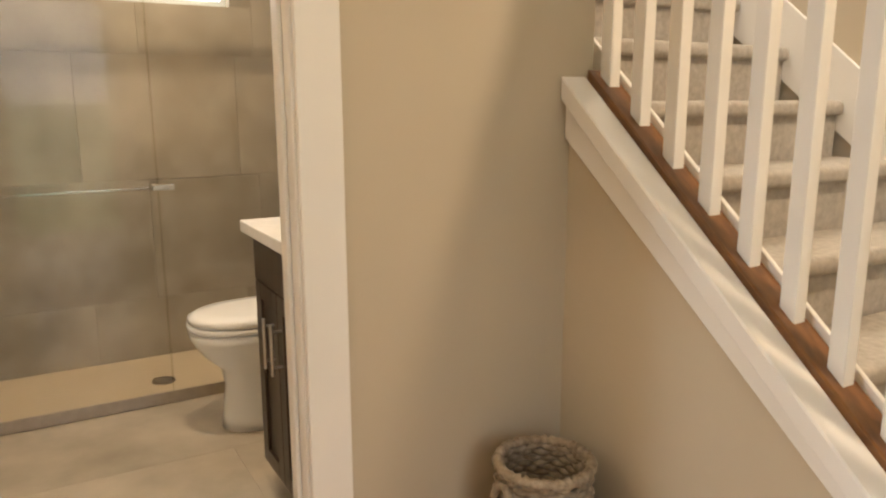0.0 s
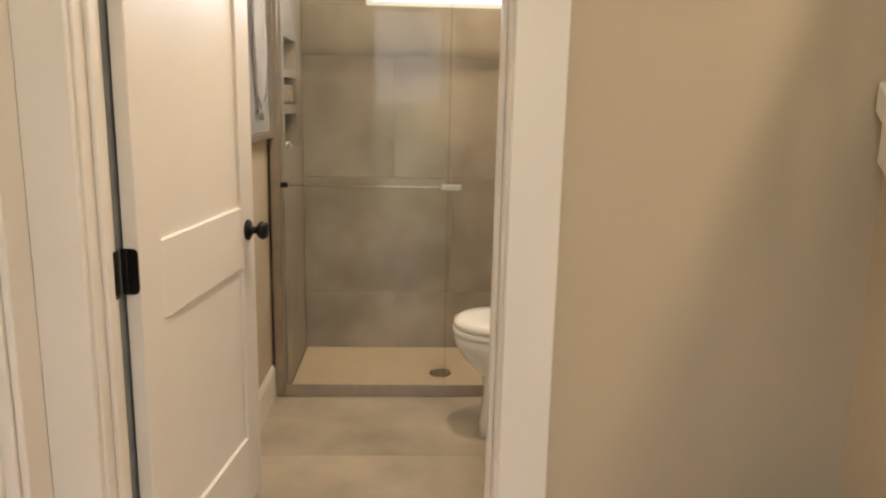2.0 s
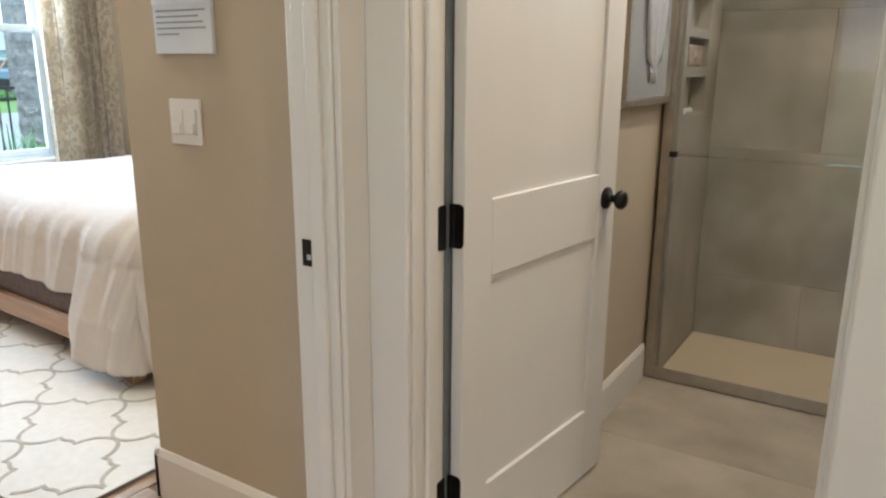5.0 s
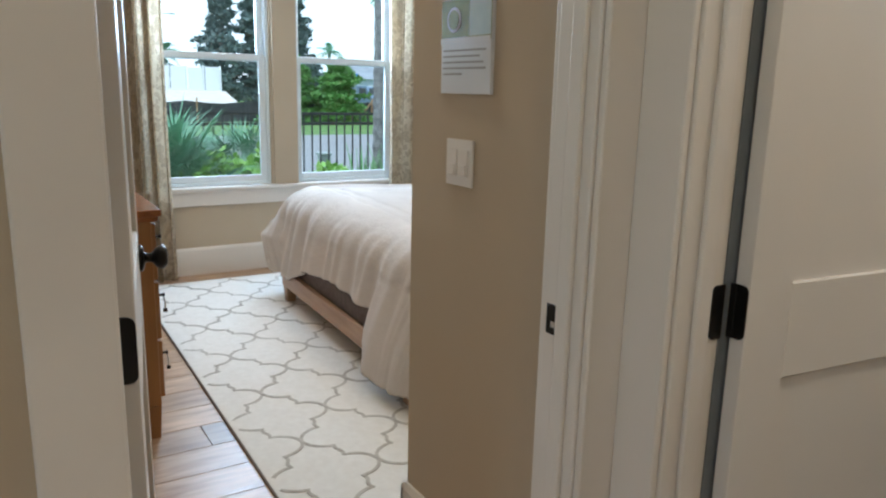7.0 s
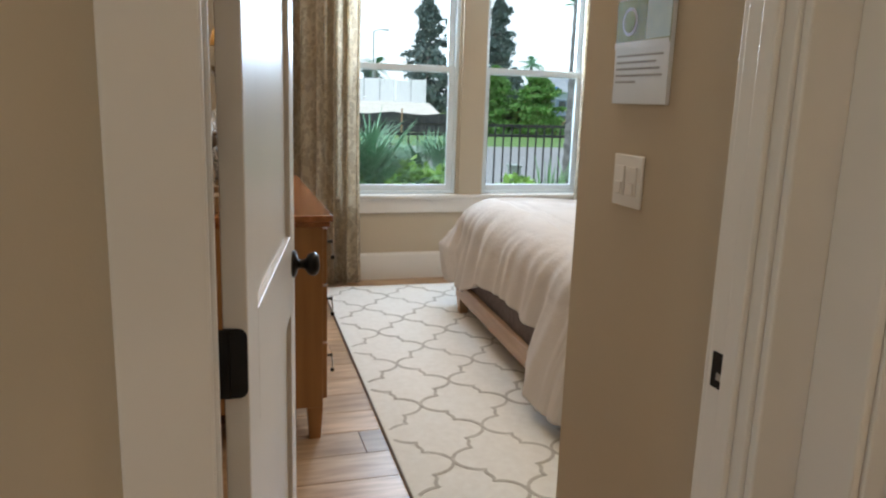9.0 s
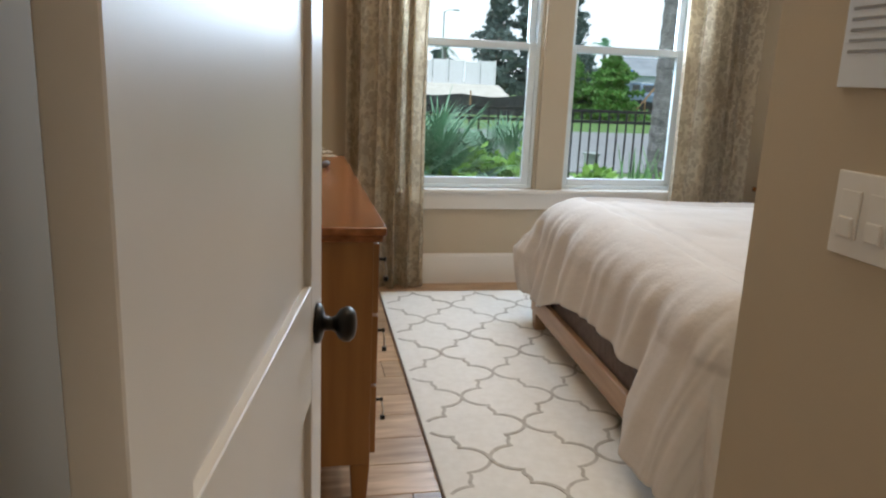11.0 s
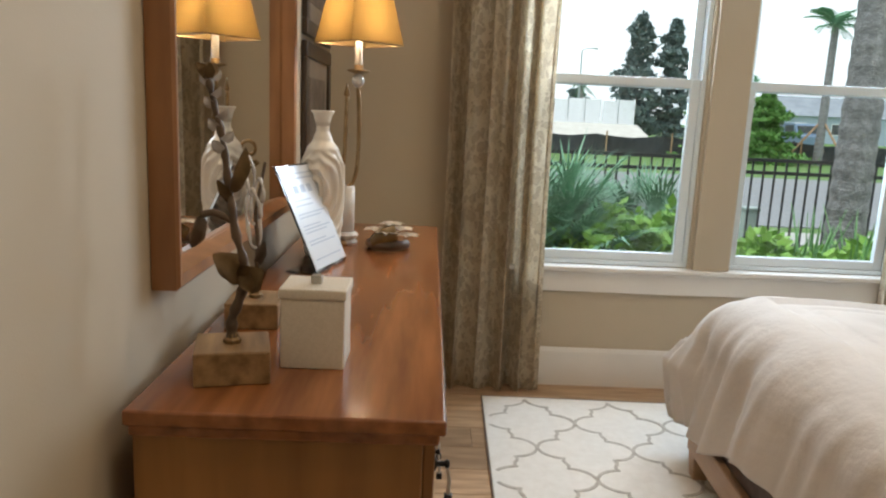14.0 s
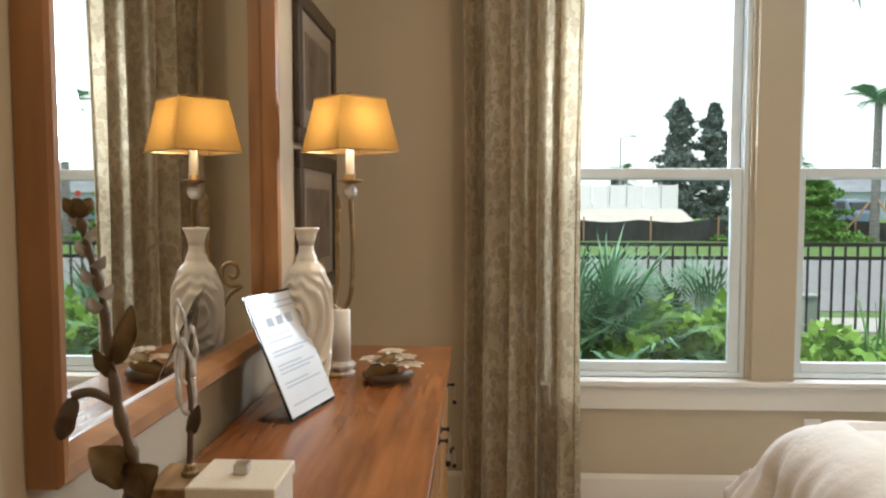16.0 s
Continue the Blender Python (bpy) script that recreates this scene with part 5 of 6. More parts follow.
sc = thing("sculpture", "bronze orchid branch with pale petals on a wooden block", "sculpture", -2.02, 1.262, TOPZ, 14, "branch sculptures")
block_base(sc, 0.058, 0.062, 0.058)
path = smooth_path([(0, 0, 0.066), (0.002, 0.0, 0.10), (0.004, 0.017, 0.150), (0.0, 0.020, 0.195), (0.004, 0.006, 0.255), (0.0, -0.004, 0.335), (-0.004, -0.012, 0.40), (0.0, -0.026, 0.465), (0.0, -0.034, 0.505)], 6)
part("stem", tube(path, [0.0088 - 0.0050 * i / len(path) + 0.0016 * math.sin(i * 1.7) + 0.0015 * math.sin(i * 0.45) ** 2 for i in range(len(path))], 10), DRIFT, sc, "dark twisted branch", smooth=True)
hook = smooth_path([(0.003, 0.003, 0.268), (0.0, -0.026, 0.283), (0.0, -0.048, 0.279)], 6)
part("tendril", tube(hook, [0.0052 + 0.0018 * i / len(hook) for i in range(len(hook))], 8), DRIFT, sc, "curved dark tendril", smooth=True)
part("leaf", leaf_blade((0.0, -0.046, 0.280), (0.0, -0.064, 0.224), 0.012, 0.016), DRIFT, sc, "drooping brown leaf", smooth=True)
for p0, p1, w, bend, tilt in (((0.0, 0.017, 0.165), (0.006, -0.030, 0.214), 0.024, 0.006, 0.3), ((0.0, 0.018, 0.160), (0.014, 0.052, 0.188), 0.026, 0.008, -0.3),
                              ((0.004, 0.02, 0.185), (0.02, 0.034, 0.150), 0.014, 0.005, 0.5), ((0.0, 0.0, 0.315), (0.006, 0.024, 0.392), 0.013, 0.009, 0.2),
                              ((0.0, 0.002, 0.300), (0.004, -0.022, 0.338), 0.009, 0.005, -0.2)):
    part("leaf", leaf_blade(p0, p1, w, bend, tilt=tilt), TANLEAF, sc, "tan-edged bronze leaf", smooth=True)
for i in range(7):
    t = i / 6
    y, z = -0.010 - 0.022 * t, 0.385 + 0.105 * t
    sg = 1 if i % 2 else -1
    part("petal", leaf_blade((0, y, z), (0.006 * sg, y + sg * (0.019 - 0.005 * t), z + 0.016), 0.0095 - 0.003 * t, 0.004, 0.0018, 0.5 * sg, 0.7), PETAL, sc, "pale glassy petal", smooth=True)
for k in range(4):
    a = k * 1.57 + 0.4
    part("bud_petal", leaf_blade((0, -0.034, 0.500), (0.014 * math.cos(a), -0.036 + 0.016 * math.sin(a), 0.524), 0.009, 0.004, 0.0018), TANLEAF, sc, "tan bud petal", smooth=True)

sc2 = thing("sculpture", "looped clear glass and bronze sculpture on a wooden block", "sculpture", -2.335, 1.228, TOPZ, 4, "branch sculptures")
block_base(sc2, 0.06, 0.055, 0.055)
part("stem", tube(smooth_path([(0, 0, 0.062), (0.002, 0.003, 0.12), (-0.002, 0.004, 0.18), (0.0, 0.0, 0.235), (0.0, 0.012, 0.30), (0.0, 0.020, 0.345)], 5), [0.0055 - 0.0001 * i for i in range(26)], 8), DRIFT, sc2, "slim dark stem", smooth=True)
part("leaf", leaf_blade((0, 0.003, 0.125), (0.004, 0.019, 0.178), 0.011, 0.006), DRIFT, sc2, "dark carved leaf", smooth=True)


def glass_loop(cy, cz, ry, rz_, lean, r):
    pts = []
    for i in range(41):
        a = 2 * math.pi * i / 40
        u, v = ry * math.cos(a) * (1 + 0.18 * math.sin(3 * a)), rz_ * math.sin(a)
        pts.append((0.008 * math.sin(2 * a), cy + u * math.cos(lean) - v * math.sin(lean), cz + u * math.sin(lean) + v * math.cos(lean)))
    return tube(pts, [r * (1 + 0.35 * math.sin(i * 0.9)) for i in range(41)], 8)


for cy, cz, ry, rz_, lean, r in ((-0.004, 0.225, 0.014, 0.062, 0.06, 0.0042), (0.003, 0.262, 0.011, 0.048, -0.12, 0.0036), (-0.010, 0.315, 0.008, 0.040, 0.10, 0.003)):
    part("glass_loop", glass_loop(cy, cz, ry, rz_, lean, r), TWISTGLASS, sc2, "clear bubbled glass loop", smooth=True)

# ---- switch, poster, outlet ----
sw = thing("light_switch", "white double rocker light switch on the wall", "light switch")
part("plate", box(-0.692, -0.574, Y_FACE - 0.007, Y_FACE - 0.0005, 1.110, 1.226, 0.002), PLASTIC, sw)
for x in (-0.675, -0.624):
    rk = part("rocker", box(x, x + 0.034, Y_FACE - 0.011, Y_FACE - 0.0072, 1.135, 1.201, 0.001), PLASTIC, sw)
    part("paddle", box(x + 0.004, x + 0.030, Y_FACE - 0.016, Y_FACE - 0.0112, 1.138, 1.165, 0.002), PLASTIC, rk)
po = thing("info_panel", "small glossy info panel with green and white print", "sign")
px0, px1, pz0, pz1 = -0.720, -0.505, 1.337, 1.560
part("board", box(px0, px1, Y_FACE - 0.011, Y_FACE - 0.0005, pz0, pz1, 0.001), PAPER, po)
gp = part("green_band", box(px0 + 0.001, px1 - 0.001, Y_FACE - 0.0122, Y_FACE - 0.0112, 1.462, pz1 - 0.001), GREENPRINT, po, "olive green printed band")
part("blue_patch", box(px0 + 0.125, px1 - 0.001, Y_FACE - 0.0132, Y_FACE - 0.0124, 1.472, pz1 - 0.001), BLUEPRINT, gp)
part("wave", box(px0 + 0.001, px1 - 0.001, Y_FACE - 0.0140, Y_FACE - 0.0134, 1.455, 1.470, 0.0, Matrix.Identity(4)), PAPER, po)
bm = lathe([(0.030, 0), (0.030, 0.0012)], 28, pose(px0 + 0.060, Y_FACE - 0.0134, 1.512, 90, 0, 0))
part("badge", bm, PAPER, gp, "pale round badge")
part("badge_inner", lathe([(0.023, 0), (0.023, 0.0012)], 28, pose(px0 + 0.060, Y_FACE - 0.0148, 1.512, 90, 0, 0)), GREENPRINT, gp)
for i, z in enumerate((1.438, 1.424, 1.410, 1.396, 1.382)):
    part("text_bar", box(px0 + 0.012, px1 - (0.02, 0.045, 0.03, 0.02, 0.12)[i], Y_FACE - 0.0122, Y_FACE - 0.0112, z, z + 0.0042), INK, po)
ol = thing("wall_outlet", "white wall outlet below the window", "outlet")
part("plate", box(X_WIN + 0.0005, X_WIN + 0.007, 3.17, 3.245, 0.345, 0.46, 0.002), PLASTIC, ol)
for z in (0.375, 0.425):
    part("socket", box(X_WIN + 0.0072, X_WIN + 0.009, 3.19, 3.225, z - 0.014, z + 0.014, 0.0008), PLASTIC, ol)

ns = thing("nightstand", "brown wooden nightstand beside the bed", "nightstand")
NX, NYF, NZ_TOP = (-4.18, -3.75), 4.40, 0.70
part("top", box(NX[0], NX[1], NYF, 4.835, NZ_TOP - 0.028, NZ_TOP, 0.005), CHERRY, ns)
part("body", box(NX[0] + 0.02, NX[1] - 0.02, NYF + 0.02, 4.825, 0.12, NZ_TOP - 0.0285, 0.003), CHERRY_SIDE, ns)
for x in (NX[0] + 0.02, NX[1] - 0.08):
    for y in (NYF + 0.02, 4.76):
        part("leg", box(x, x + 0.06, y, y + 0.06, 0.0, 0.1195, 0.003), CHERRY_SIDE, ns)
for za, zb in ((0.15, 0.39), (0.41, 0.645)):
    dr = part("drawer", box(NX[0] + 0.04, NX[1] - 0.04, NYF + 0.005, NYF + 0.0195, za, zb, 0.003), CHERRY_SIDE, ns)
    part("pull", lathe([(0.008, 0), (0.014, 0.018), (0.010, 0.028)], 14, pose((NX[0] + NX[1]) / 2, NYF + 0.005, (za + zb) / 2, 90, 0, 0)), BLACK, dr, smooth=True)
ph = thing("photo_frame", "dark wooden photo frame standing on the nightstand", "photo frame", -3.99, 4.52, NZ_TOP + 0.002, 8)
for b in ((0, 0.022, 0, 0.26, 0, 0.03), (0, 0.022, 0, 0.26, 0.345, 0.375), (0, 0.022, 0, 0.03, 0.0305, 0.3445), (0, 0.022, 0.23, 0.26, 0.0305, 0.3445)):
    part("frame", box(*b, bevel=0.003), DARKFRAME, ph)
part("backing", box(0.004, 0.014, 0.028, 0.232, 0.028, 0.347), DARKFRAME, ph)
part("print", box(0.0142, 0.016, 0.05, 0.21, 0.05, 0.325), PICMAT, ph)

# ---- outside ----
GZ = -0.35
tagged(part("ground", box(-400, 400, -400, 400, GZ - 0.5, GZ), GRASS), "green lawn around the house", "ground", kind="structure")
tagged(part("ground_bed", box(-8.0, X_WIN - 0.15, -6, 14, GZ, GZ + 0.03), MULCH), "dark mulch planting bed", "planting bed", kind="structure")
tagged(part("road", box(-24.5, -13.1, -80, 140, GZ, GZ + 0.02), ASPHALT), "pale grey road beyond the fence", "road", kind="structure")
tagged(part("pavement", box(-12.3, -11.1, -80, 140, GZ, GZ + 0.035), PAVE), "pale concrete path", "pavement", kind="structure")
tagged(part("ground_bare", prism([(-70, GZ), (-35.6, GZ), (-41.5, 1.05), (-70, 1.3)], "y", -40, 13.0), SAND), "bare sandy mound behind the silt fence", "ground", kind="structure")

fence = thing("iron_fence", "black iron picket fence beyond the planting bed", "fence")
FX = -8.35
for z in (1.01, 0.88, -0.20):
    part("rail", box(FX - 0.015, FX + 0.015, -4, 14, z - 0.018, z + 0.018), IRON, fence)
me_p = part("picket", box(-0.009, 0.009, -0.009, 0.009, GZ, 0.995), IRON, fence)
me_p.matrix_basis = pose(FX, -3.9, 0)
for i in range(1, 150):
    o = new("picket", me_p.data)
    o.parent = fence
    o.matrix_basis = pose(FX, -3.9 + i * 0.118, 0)

wf = thing("vinyl_fence", "white vinyl panel fence across the road", "fence")
for i in range(26):
    y = 12.9 - i * 0.94
    part("panel", box(-42.06, -42.0, y - 0.86, y - 0.06, 0.6, 2.38 - 0.05 * (i % 3 == 1), 0.01, seg=1), WHITEVINYL, wf)
    part("post", box(-42.09, -41.97, y - 0.055, y + 0.035, 0.6, 2.44, 0.01, seg=1), WHITEVINYL, wf)
sf = thing("silt_fence", "sagging black silt fence beyond the road", "fence")
bm = bmesh.new()
prev = None
for i in range(110):
    y = -12 + i * 0.35
    top = 0.66 - 0.14 * abs(math.sin(i * 0.36)) + 0.04 * noise.noise((i * 0.3, 0, 0))
    cur = (bm.verts.new((-35.0 + 0.1 * math.sin(i * 0.7), y, GZ)), bm.verts.new((-35.0 + 0.12 * math.sin(i * 0.7 + 1), y, top)))
    if prev:
        bm.faces.new((prev[0], cur[0], cur[1], prev[1]))
    prev = cur
bmesh.ops.solidify(bm, geom=bm.faces[:], thickness=0.01)
part("cloth", bm, SILT, sf)
for i in range(13):
    part("stake", box(-34.90, -34.84, -11.6 + i * 3.05, -11.54 + i * 3.05, GZ, 0.80), BEDWOOD, sf)


def leaf_quads(bm, centre, count, spread, size, rng, droop=0.3):
    for _ in range(count):
        while True:
            p = Vector((rng.uniform(-1, 1), rng.uniform(-1, 1), rng.uniform(-1, 1)))
            if p.length < 1:
                break
        p = Vector(centre) + Vector((p.x * spread[0], p.y * spread[1], p.z * spread[2]))
        d = Vector((rng.gauss(0, 1), rng.gauss(0, 1), rng.gauss(0.2, 0.7))).normalized()
        s = d.cross(Vector((rng.gauss(0, 1), rng.gauss(0, 1), rng.gauss(0, 1)))).normalized()
        L = size * rng.uniform(0.6, 1.3)
        w = L * 0.28
        a, b = p, p + d * L
        m_ = (a + b) / 2
        bm.faces.new([bm.verts.new(q) for q in (a, m_ + s * w, b, m_ - s * w)])


def shrub(x, y, r, h, material, label, seed, size=0.10, count=420):
    rng = random.Random(seed)
    sh = thing("shrub", label, "shrub", x, y, GZ + 0.03)
    part("stem", tube([(0, 0, 0), (0.02, 0.01, h * 0.5)], [0.02, 0.008], 6), BARK, sh)
    bm = bmesh.new()
    for k in range(9):
        a = rng.uniform(0, 6.28)
        q = rng.uniform(0, r * 0.7)
        leaf_quads(bm, (q * math.cos(a), q * math.sin(a), h * rng.uniform(0.35, 0.85)), count // 9, (r * 0.45, r * 0.45, h * 0.22), size, rng)
    part("crown", bm, material, sh)
    return sh


def fan_palm(x, y, h, n, seed, label, reach=0.75):
    """Stemless fan palm: arching stalks that end in fans of blades."""
    rng = random.Random(seed)
    p = thing("palm_shrub", label, "palm", x, y, GZ + 0.03)
    part("stem", lathe([(0.12, 0), (0.14, 0.1), (0.09, 0.3)], 10), BARK, p)
    for k in range(n):
        az = k * 2.399 + rng.uniform(-0.3, 0.3)
        el = rng.uniform(0.35, 1.25)
        L = reach * rng.uniform(0.7, 1.1)
        base = Vector((0, 0, 0.2))
        d = Vector((math.cos(az) * math.cos(el), math.sin(az) * math.cos(el), math.sin(el)))
        tip = base + d * L * 0.75 + Vector((0, 0, h * 0.25))
        bm = tube([base, (base + tip) / 2 + Vector((0, 0, 0.05)), tip], [0.012, 0.009, 0.006], 5)
        side = d.cross(Vector((0, 0, 1))).normalized()
        nb = 30
        for b in range(nb):
            ang = (b / (nb - 1) - 0.5) * 3.6
            bd = (d * math.cos(ang) + side * math.sin(ang)).normalized()
            bl = L * 0.62 * rng.uniform(0.85, 1.1)
            wv = bd.cross(Vector((0, 0, 1))).normalized() * 0.012
            mid = tip + bd * bl * 0.5 + Vector((0, 0, 0.02))
            end = tip + bd * bl + Vector((0, 0, -0.10 * rng.uniform(0.3, 1.4)))
            v = [bm.verts.new(q) for q in (tip, mid + wv, end, mid - wv)]
            bm.faces.new(v)
        part("frond", bm, LEAFDARK, p)
    return p


fan_palm(-6.6, 2.50, 0.55, 58, 3, "dark green fan palm outside the window", 0.98)
fan_palm(-7.1, 1.4, 0.6, 30, 4, "dark green fan palm in the planting bed", 0.95)
fan_palm(-7.1, 3.5, 0.7, 22, 5, "low dark green fan palm in the planting bed", 0.85)
rngs = random.Random(11)
for i in range(20):
    yy = 1.3 + i * 0.27
    h = (0.86 if yy < 3.6 else 0.72) + 0.20 * rngs.random()
    shrub(-5.9 - 0.5 * rngs.random() - (0.5 if i % 2 else 0), yy, 0.28, h, LEAFBRIGHT, "bright green leafy shrub in the planting bed", 20 + i, 0.12, 540)


def conifer(x, y, h, r, material, label, seed, n=2600, size=0.35, zlow=0.12):
    rng = random.Random(seed)
    t = thing("tree", label, "tree", x, y, GZ)
    part("trunk", tube([(0, 0, 0), (0.02 * h, 0, h * 0.5), (0, 0, h * 0.95)], [0.03 * h, 0.02 * h, 0.004 * h], 8), BARK, t)
    bm = bmesh.new()
    clumps = 64
    for k in range(clumps):
        v = zlow + (1 - zlow) * (k / clumps)
        rad = r * (1 - v) ** 0.62 * (0.45 + 0.95 * rng.random()) * (1.0 if v > 0.25 else 0.9)
        a = k * 2.399
        q = rad * rng.uniform(0.35, 0.85)
        leaf_quads(bm, (q * math.cos(a), q * math.sin(a), v * h), n // clumps, (rad * 0.36 + 0.05, rad * 0.36 + 0.05, h * 0.024), size, rng)
    part("crown", bm, material, t)
    return t


conifer(-61.4, 18.25, 9.9, 2.9, LEAFPINE, "tall dark conifer far across the road", 31, 8200, 0.40, 0.05)
conifer(-62.5, 21.4, 9.7, 2.6, LEAFPINE, "tall dark conifer far across the road", 35, 8200, 0.40, 0.05)
conifer(-63, 25.3, 10.4, 2.9, LEAFPINE, "tall dark conifer far across the road", 32, 8200, 0.40, 0.05)
conifer(-34.0, 16.7, 3.1, 1.95, LEAFCEDAR, "bright green cedar beyond the road", 33, 11000, 0.20, 0.02)
conifer(-35.0, 14.7, 3.3, 1.55, LEAFCEDAR, "bright green cedar beyond the road", 34, 9000, 0.20, 0.02)


def palm_tree(x, y, h, tr, crown, seed, label):
    rng = random.Random(seed)
    t = thing("palm_tree", label, "palm tree", x, y, GZ)
    prof = []
    n = int(h / 0.09)
    for i in range(n + 1):
        z = h * i / n
        prof.append((tr * (1.15 - 0.25 * i / n) * (1.0 + 0.07 * (i % 2)), z))
    part("trunk", lathe(prof, 20), BARK, t, "ringed grey palm trunk")
    for k in range(18):
        az, el = k * 2.399, rng.uniform(-0.2, 1.2)
        d = Vector((math.cos(az) * math.cos(el), math.sin(az) * math.cos(el), math.sin(el)))
        L = crown * rng.uniform(0.8, 1.1)
        pts = [Vector((0, 0, h)) + d * L * s - Vector((0, 0, L * 0.45 * s * s)) for s in (0, 0.25, 0.5, 0.75, 1)]
        bm = tube(pts, [0.03, 0.025, 0.02, 0.015, 0.008], 5)
        for i in range(1, 16):
            s = i / 16
            c = Vector((0, 0, h)) + d * L * s - Vector((0, 0, L * 0.45 * s * s))
            side = d.cross(Vector((0, 0, 1))).normalized()
            for sg in (-1, 1):
                e = c + side * sg * L * 0.28 * math.sin(math.pi * (0.15 + 0.8 * s)) + d * 0.12 * L - Vector((0, 0, 0.12 * L))
                w = d * 0.025 * L
                bm.faces.new([bm.verts.new(q) for q in (c - w, e, c + w)])
        part("frond", bm, LEAFDARK, t)
    return t


palm_tree(-7.35, 5.42, 4.6, 0.150, 1.6, 41, "thick grey palm trunk close outside the window")
palm_tree(-34.0, 19.3, 6.2, 0.17, 1.8, 42, "slim staked palm tree beyond the road")
palm_tree(-70, 15.5, 4.6, 0.2, 1.9, 43, "distant green palm tree across the road")
palm_tree(-72, 32.5, 5.4, 0.2, 1.9, 44, "distant green palm tree across the road")
st_ = thing("tree_stakes", "yellow timber stakes propping a young palm", "stakes", -34.0, 19.3, GZ)
for k in range(3):
    a = k * 2.1 + 0.4
    part("stake", tube([(1.6 * math.cos(a), 1.6 * math.sin(a), 0), (0.14 * math.cos(a), 0.14 * math.sin(a), 1.9)], 0.05, 6), BEDWOOD, st_)

ub = thing("utility_box", "grey-green utility post near the fence", "utility box", -9.3, 5.4, GZ)
part("body", box(-0.08, 0.08, -0.08, 0.08, 0, 0.72, 0.01), UTILITY, ub)
part("cap", box(-0.095, 0.095, -0.095, 0.095, 0.721, 0.76, 0.01), UTILITY, ub)


def strap_plant(x, y, h, seed):
    """A clump of upright sword-shaped leaves."""
    rng = random.Random(seed)
    p = thing("strap_leaf_plant", "upright green strap-leaf plant in the planting bed", "plant", x, y, GZ + 0.03, group="strap-leaf plants")
    for k in range(16):
        a, r = k * 2.399, 0.02 + 0.05 * rng.random()
        lean, hh = rng.uniform(0.05, 0.28), h * rng.uniform(0.7, 1.0)
        c, sn = math.cos(a), math.sin(a)
        bm = bmesh.new()
        rows = []
        for i in range(6):
            t = i / 5
            w = 0.022 * (1 - t) ** 0.6 + 0.001
            o = r + lean * hh * t * t
            rows.append((bm.verts.new((o * c - w * sn, o * sn + w * c, hh * t)), bm.verts.new(((o - 0.006) * c, (o - 0.006) * sn, hh * t)), bm.verts.new((o * c + w * sn, o * sn - w * c, hh * t))))
        for q0, q1 in zip(rows, rows[1:]):
            bm.faces.new((q0[0], q0[1], q1[1], q1[0]))
            bm.faces.new((q0[1], q0[2], q1[2], q1[1]))
        part("leaf", bm, LEAFSTRAP, p)
    return p


for k, (px_, py_, ph_) in enumerate(((-6.3, 4.46, 1.0), (-6.45, 4.66, 1.12), (-6.25, 4.86, 0.98), (-6.5, 5.05, 1.1))):
    strap_plant(px_, py_, ph_, 300 + k)


def street_lamp(x, y, h):
    l_ = thing("street_lamp", "slim grey street lamp far across the road", "street lamp", x, y, GZ)
    part("pole", lathe([(0.11, 0), (0.09, 0.3), (0.06, h)], 10), UTILITY, l_)
    part("arm", tube([(0, 0, h - 0.05), (0, 0.35, h + 0.12), (0, 0.8, h + 0.15)], 0.035, 8), UTILITY, l_)
    part("lamp_head", box(-0.12, 0.12, 0.75, 1.25, h + 0.08, h + 0.2, 0.03), UTILITY, l_)
    return l_


street_lamp(-60, 13.3, 6.9)


def road_sign(x, y, h, material, label, r=0.42):
    r_ = thing("road_sign", label, "road sign", x, y, GZ)
    part("post", lathe([(0.035, 0), (0.035, h)], 8), UTILITY, r_)
    part("panel", prism([(r * math.cos(radians(22.5 + 45 * k)), h - 0.1 + r * math.sin(radians(22.5 + 45 * k))) for k in range(8)], "x", 0.036, 0.07), material, r_)
    return r_


road_sign(-58, 28.9, 2.7, SIGNBLUE, "blue panel sign far across the road")
road_sign(-58, 32.0, 2.6, SIGNRED, "red octagonal road sign far across the road", 0.26)


def parked_van(x, y):
    v = thing("van", "parked blue-grey van far across the road", "van", x, y, GZ)
    bm = prism([(-2.3, 0.35), (2.3, 0.35), (2.35, 1.0), (1.75, 1.15), (1.25, 1.95), (-2.2, 2.0), (-2.35, 1.2)], "y", -0.95, 0.95)
    bmesh.ops.bevel(bm, geom=bm.edges[:], offset=0.06, segments=2, affect="EDGES")
    part("body", bm, VANPAINT, v)
    part("windscreen", box(1.30, 1.75, -0.8, 0.8, 1.25, 1.8, 0.02), SILT, v)
    for sy in (-1, 1):
        part("side_window", box(-0.2, 1.15, sy * 0.955 - 0.008, sy * 0.955 + 0.008, 1.3, 1.8), SILT, v)
        for wx in (-1.45, 1.45):
            wh = part("wheel", lathe([(0.30, -0.11), (0.34, -0.08), (0.34, 0.08), (0.30, 0.11)], 20, pose(wx, sy * 0.86, 0.34, 90, 0, 0)), IRON, v)
            part("rim", lathe([(0.19, -0.005), (0.17, 0.005)], 16, pose(wx, sy * 0.975, 0.34, 90, 0, 0)), CHROME, wh)
    return v


parked_van(-58, 30.3)


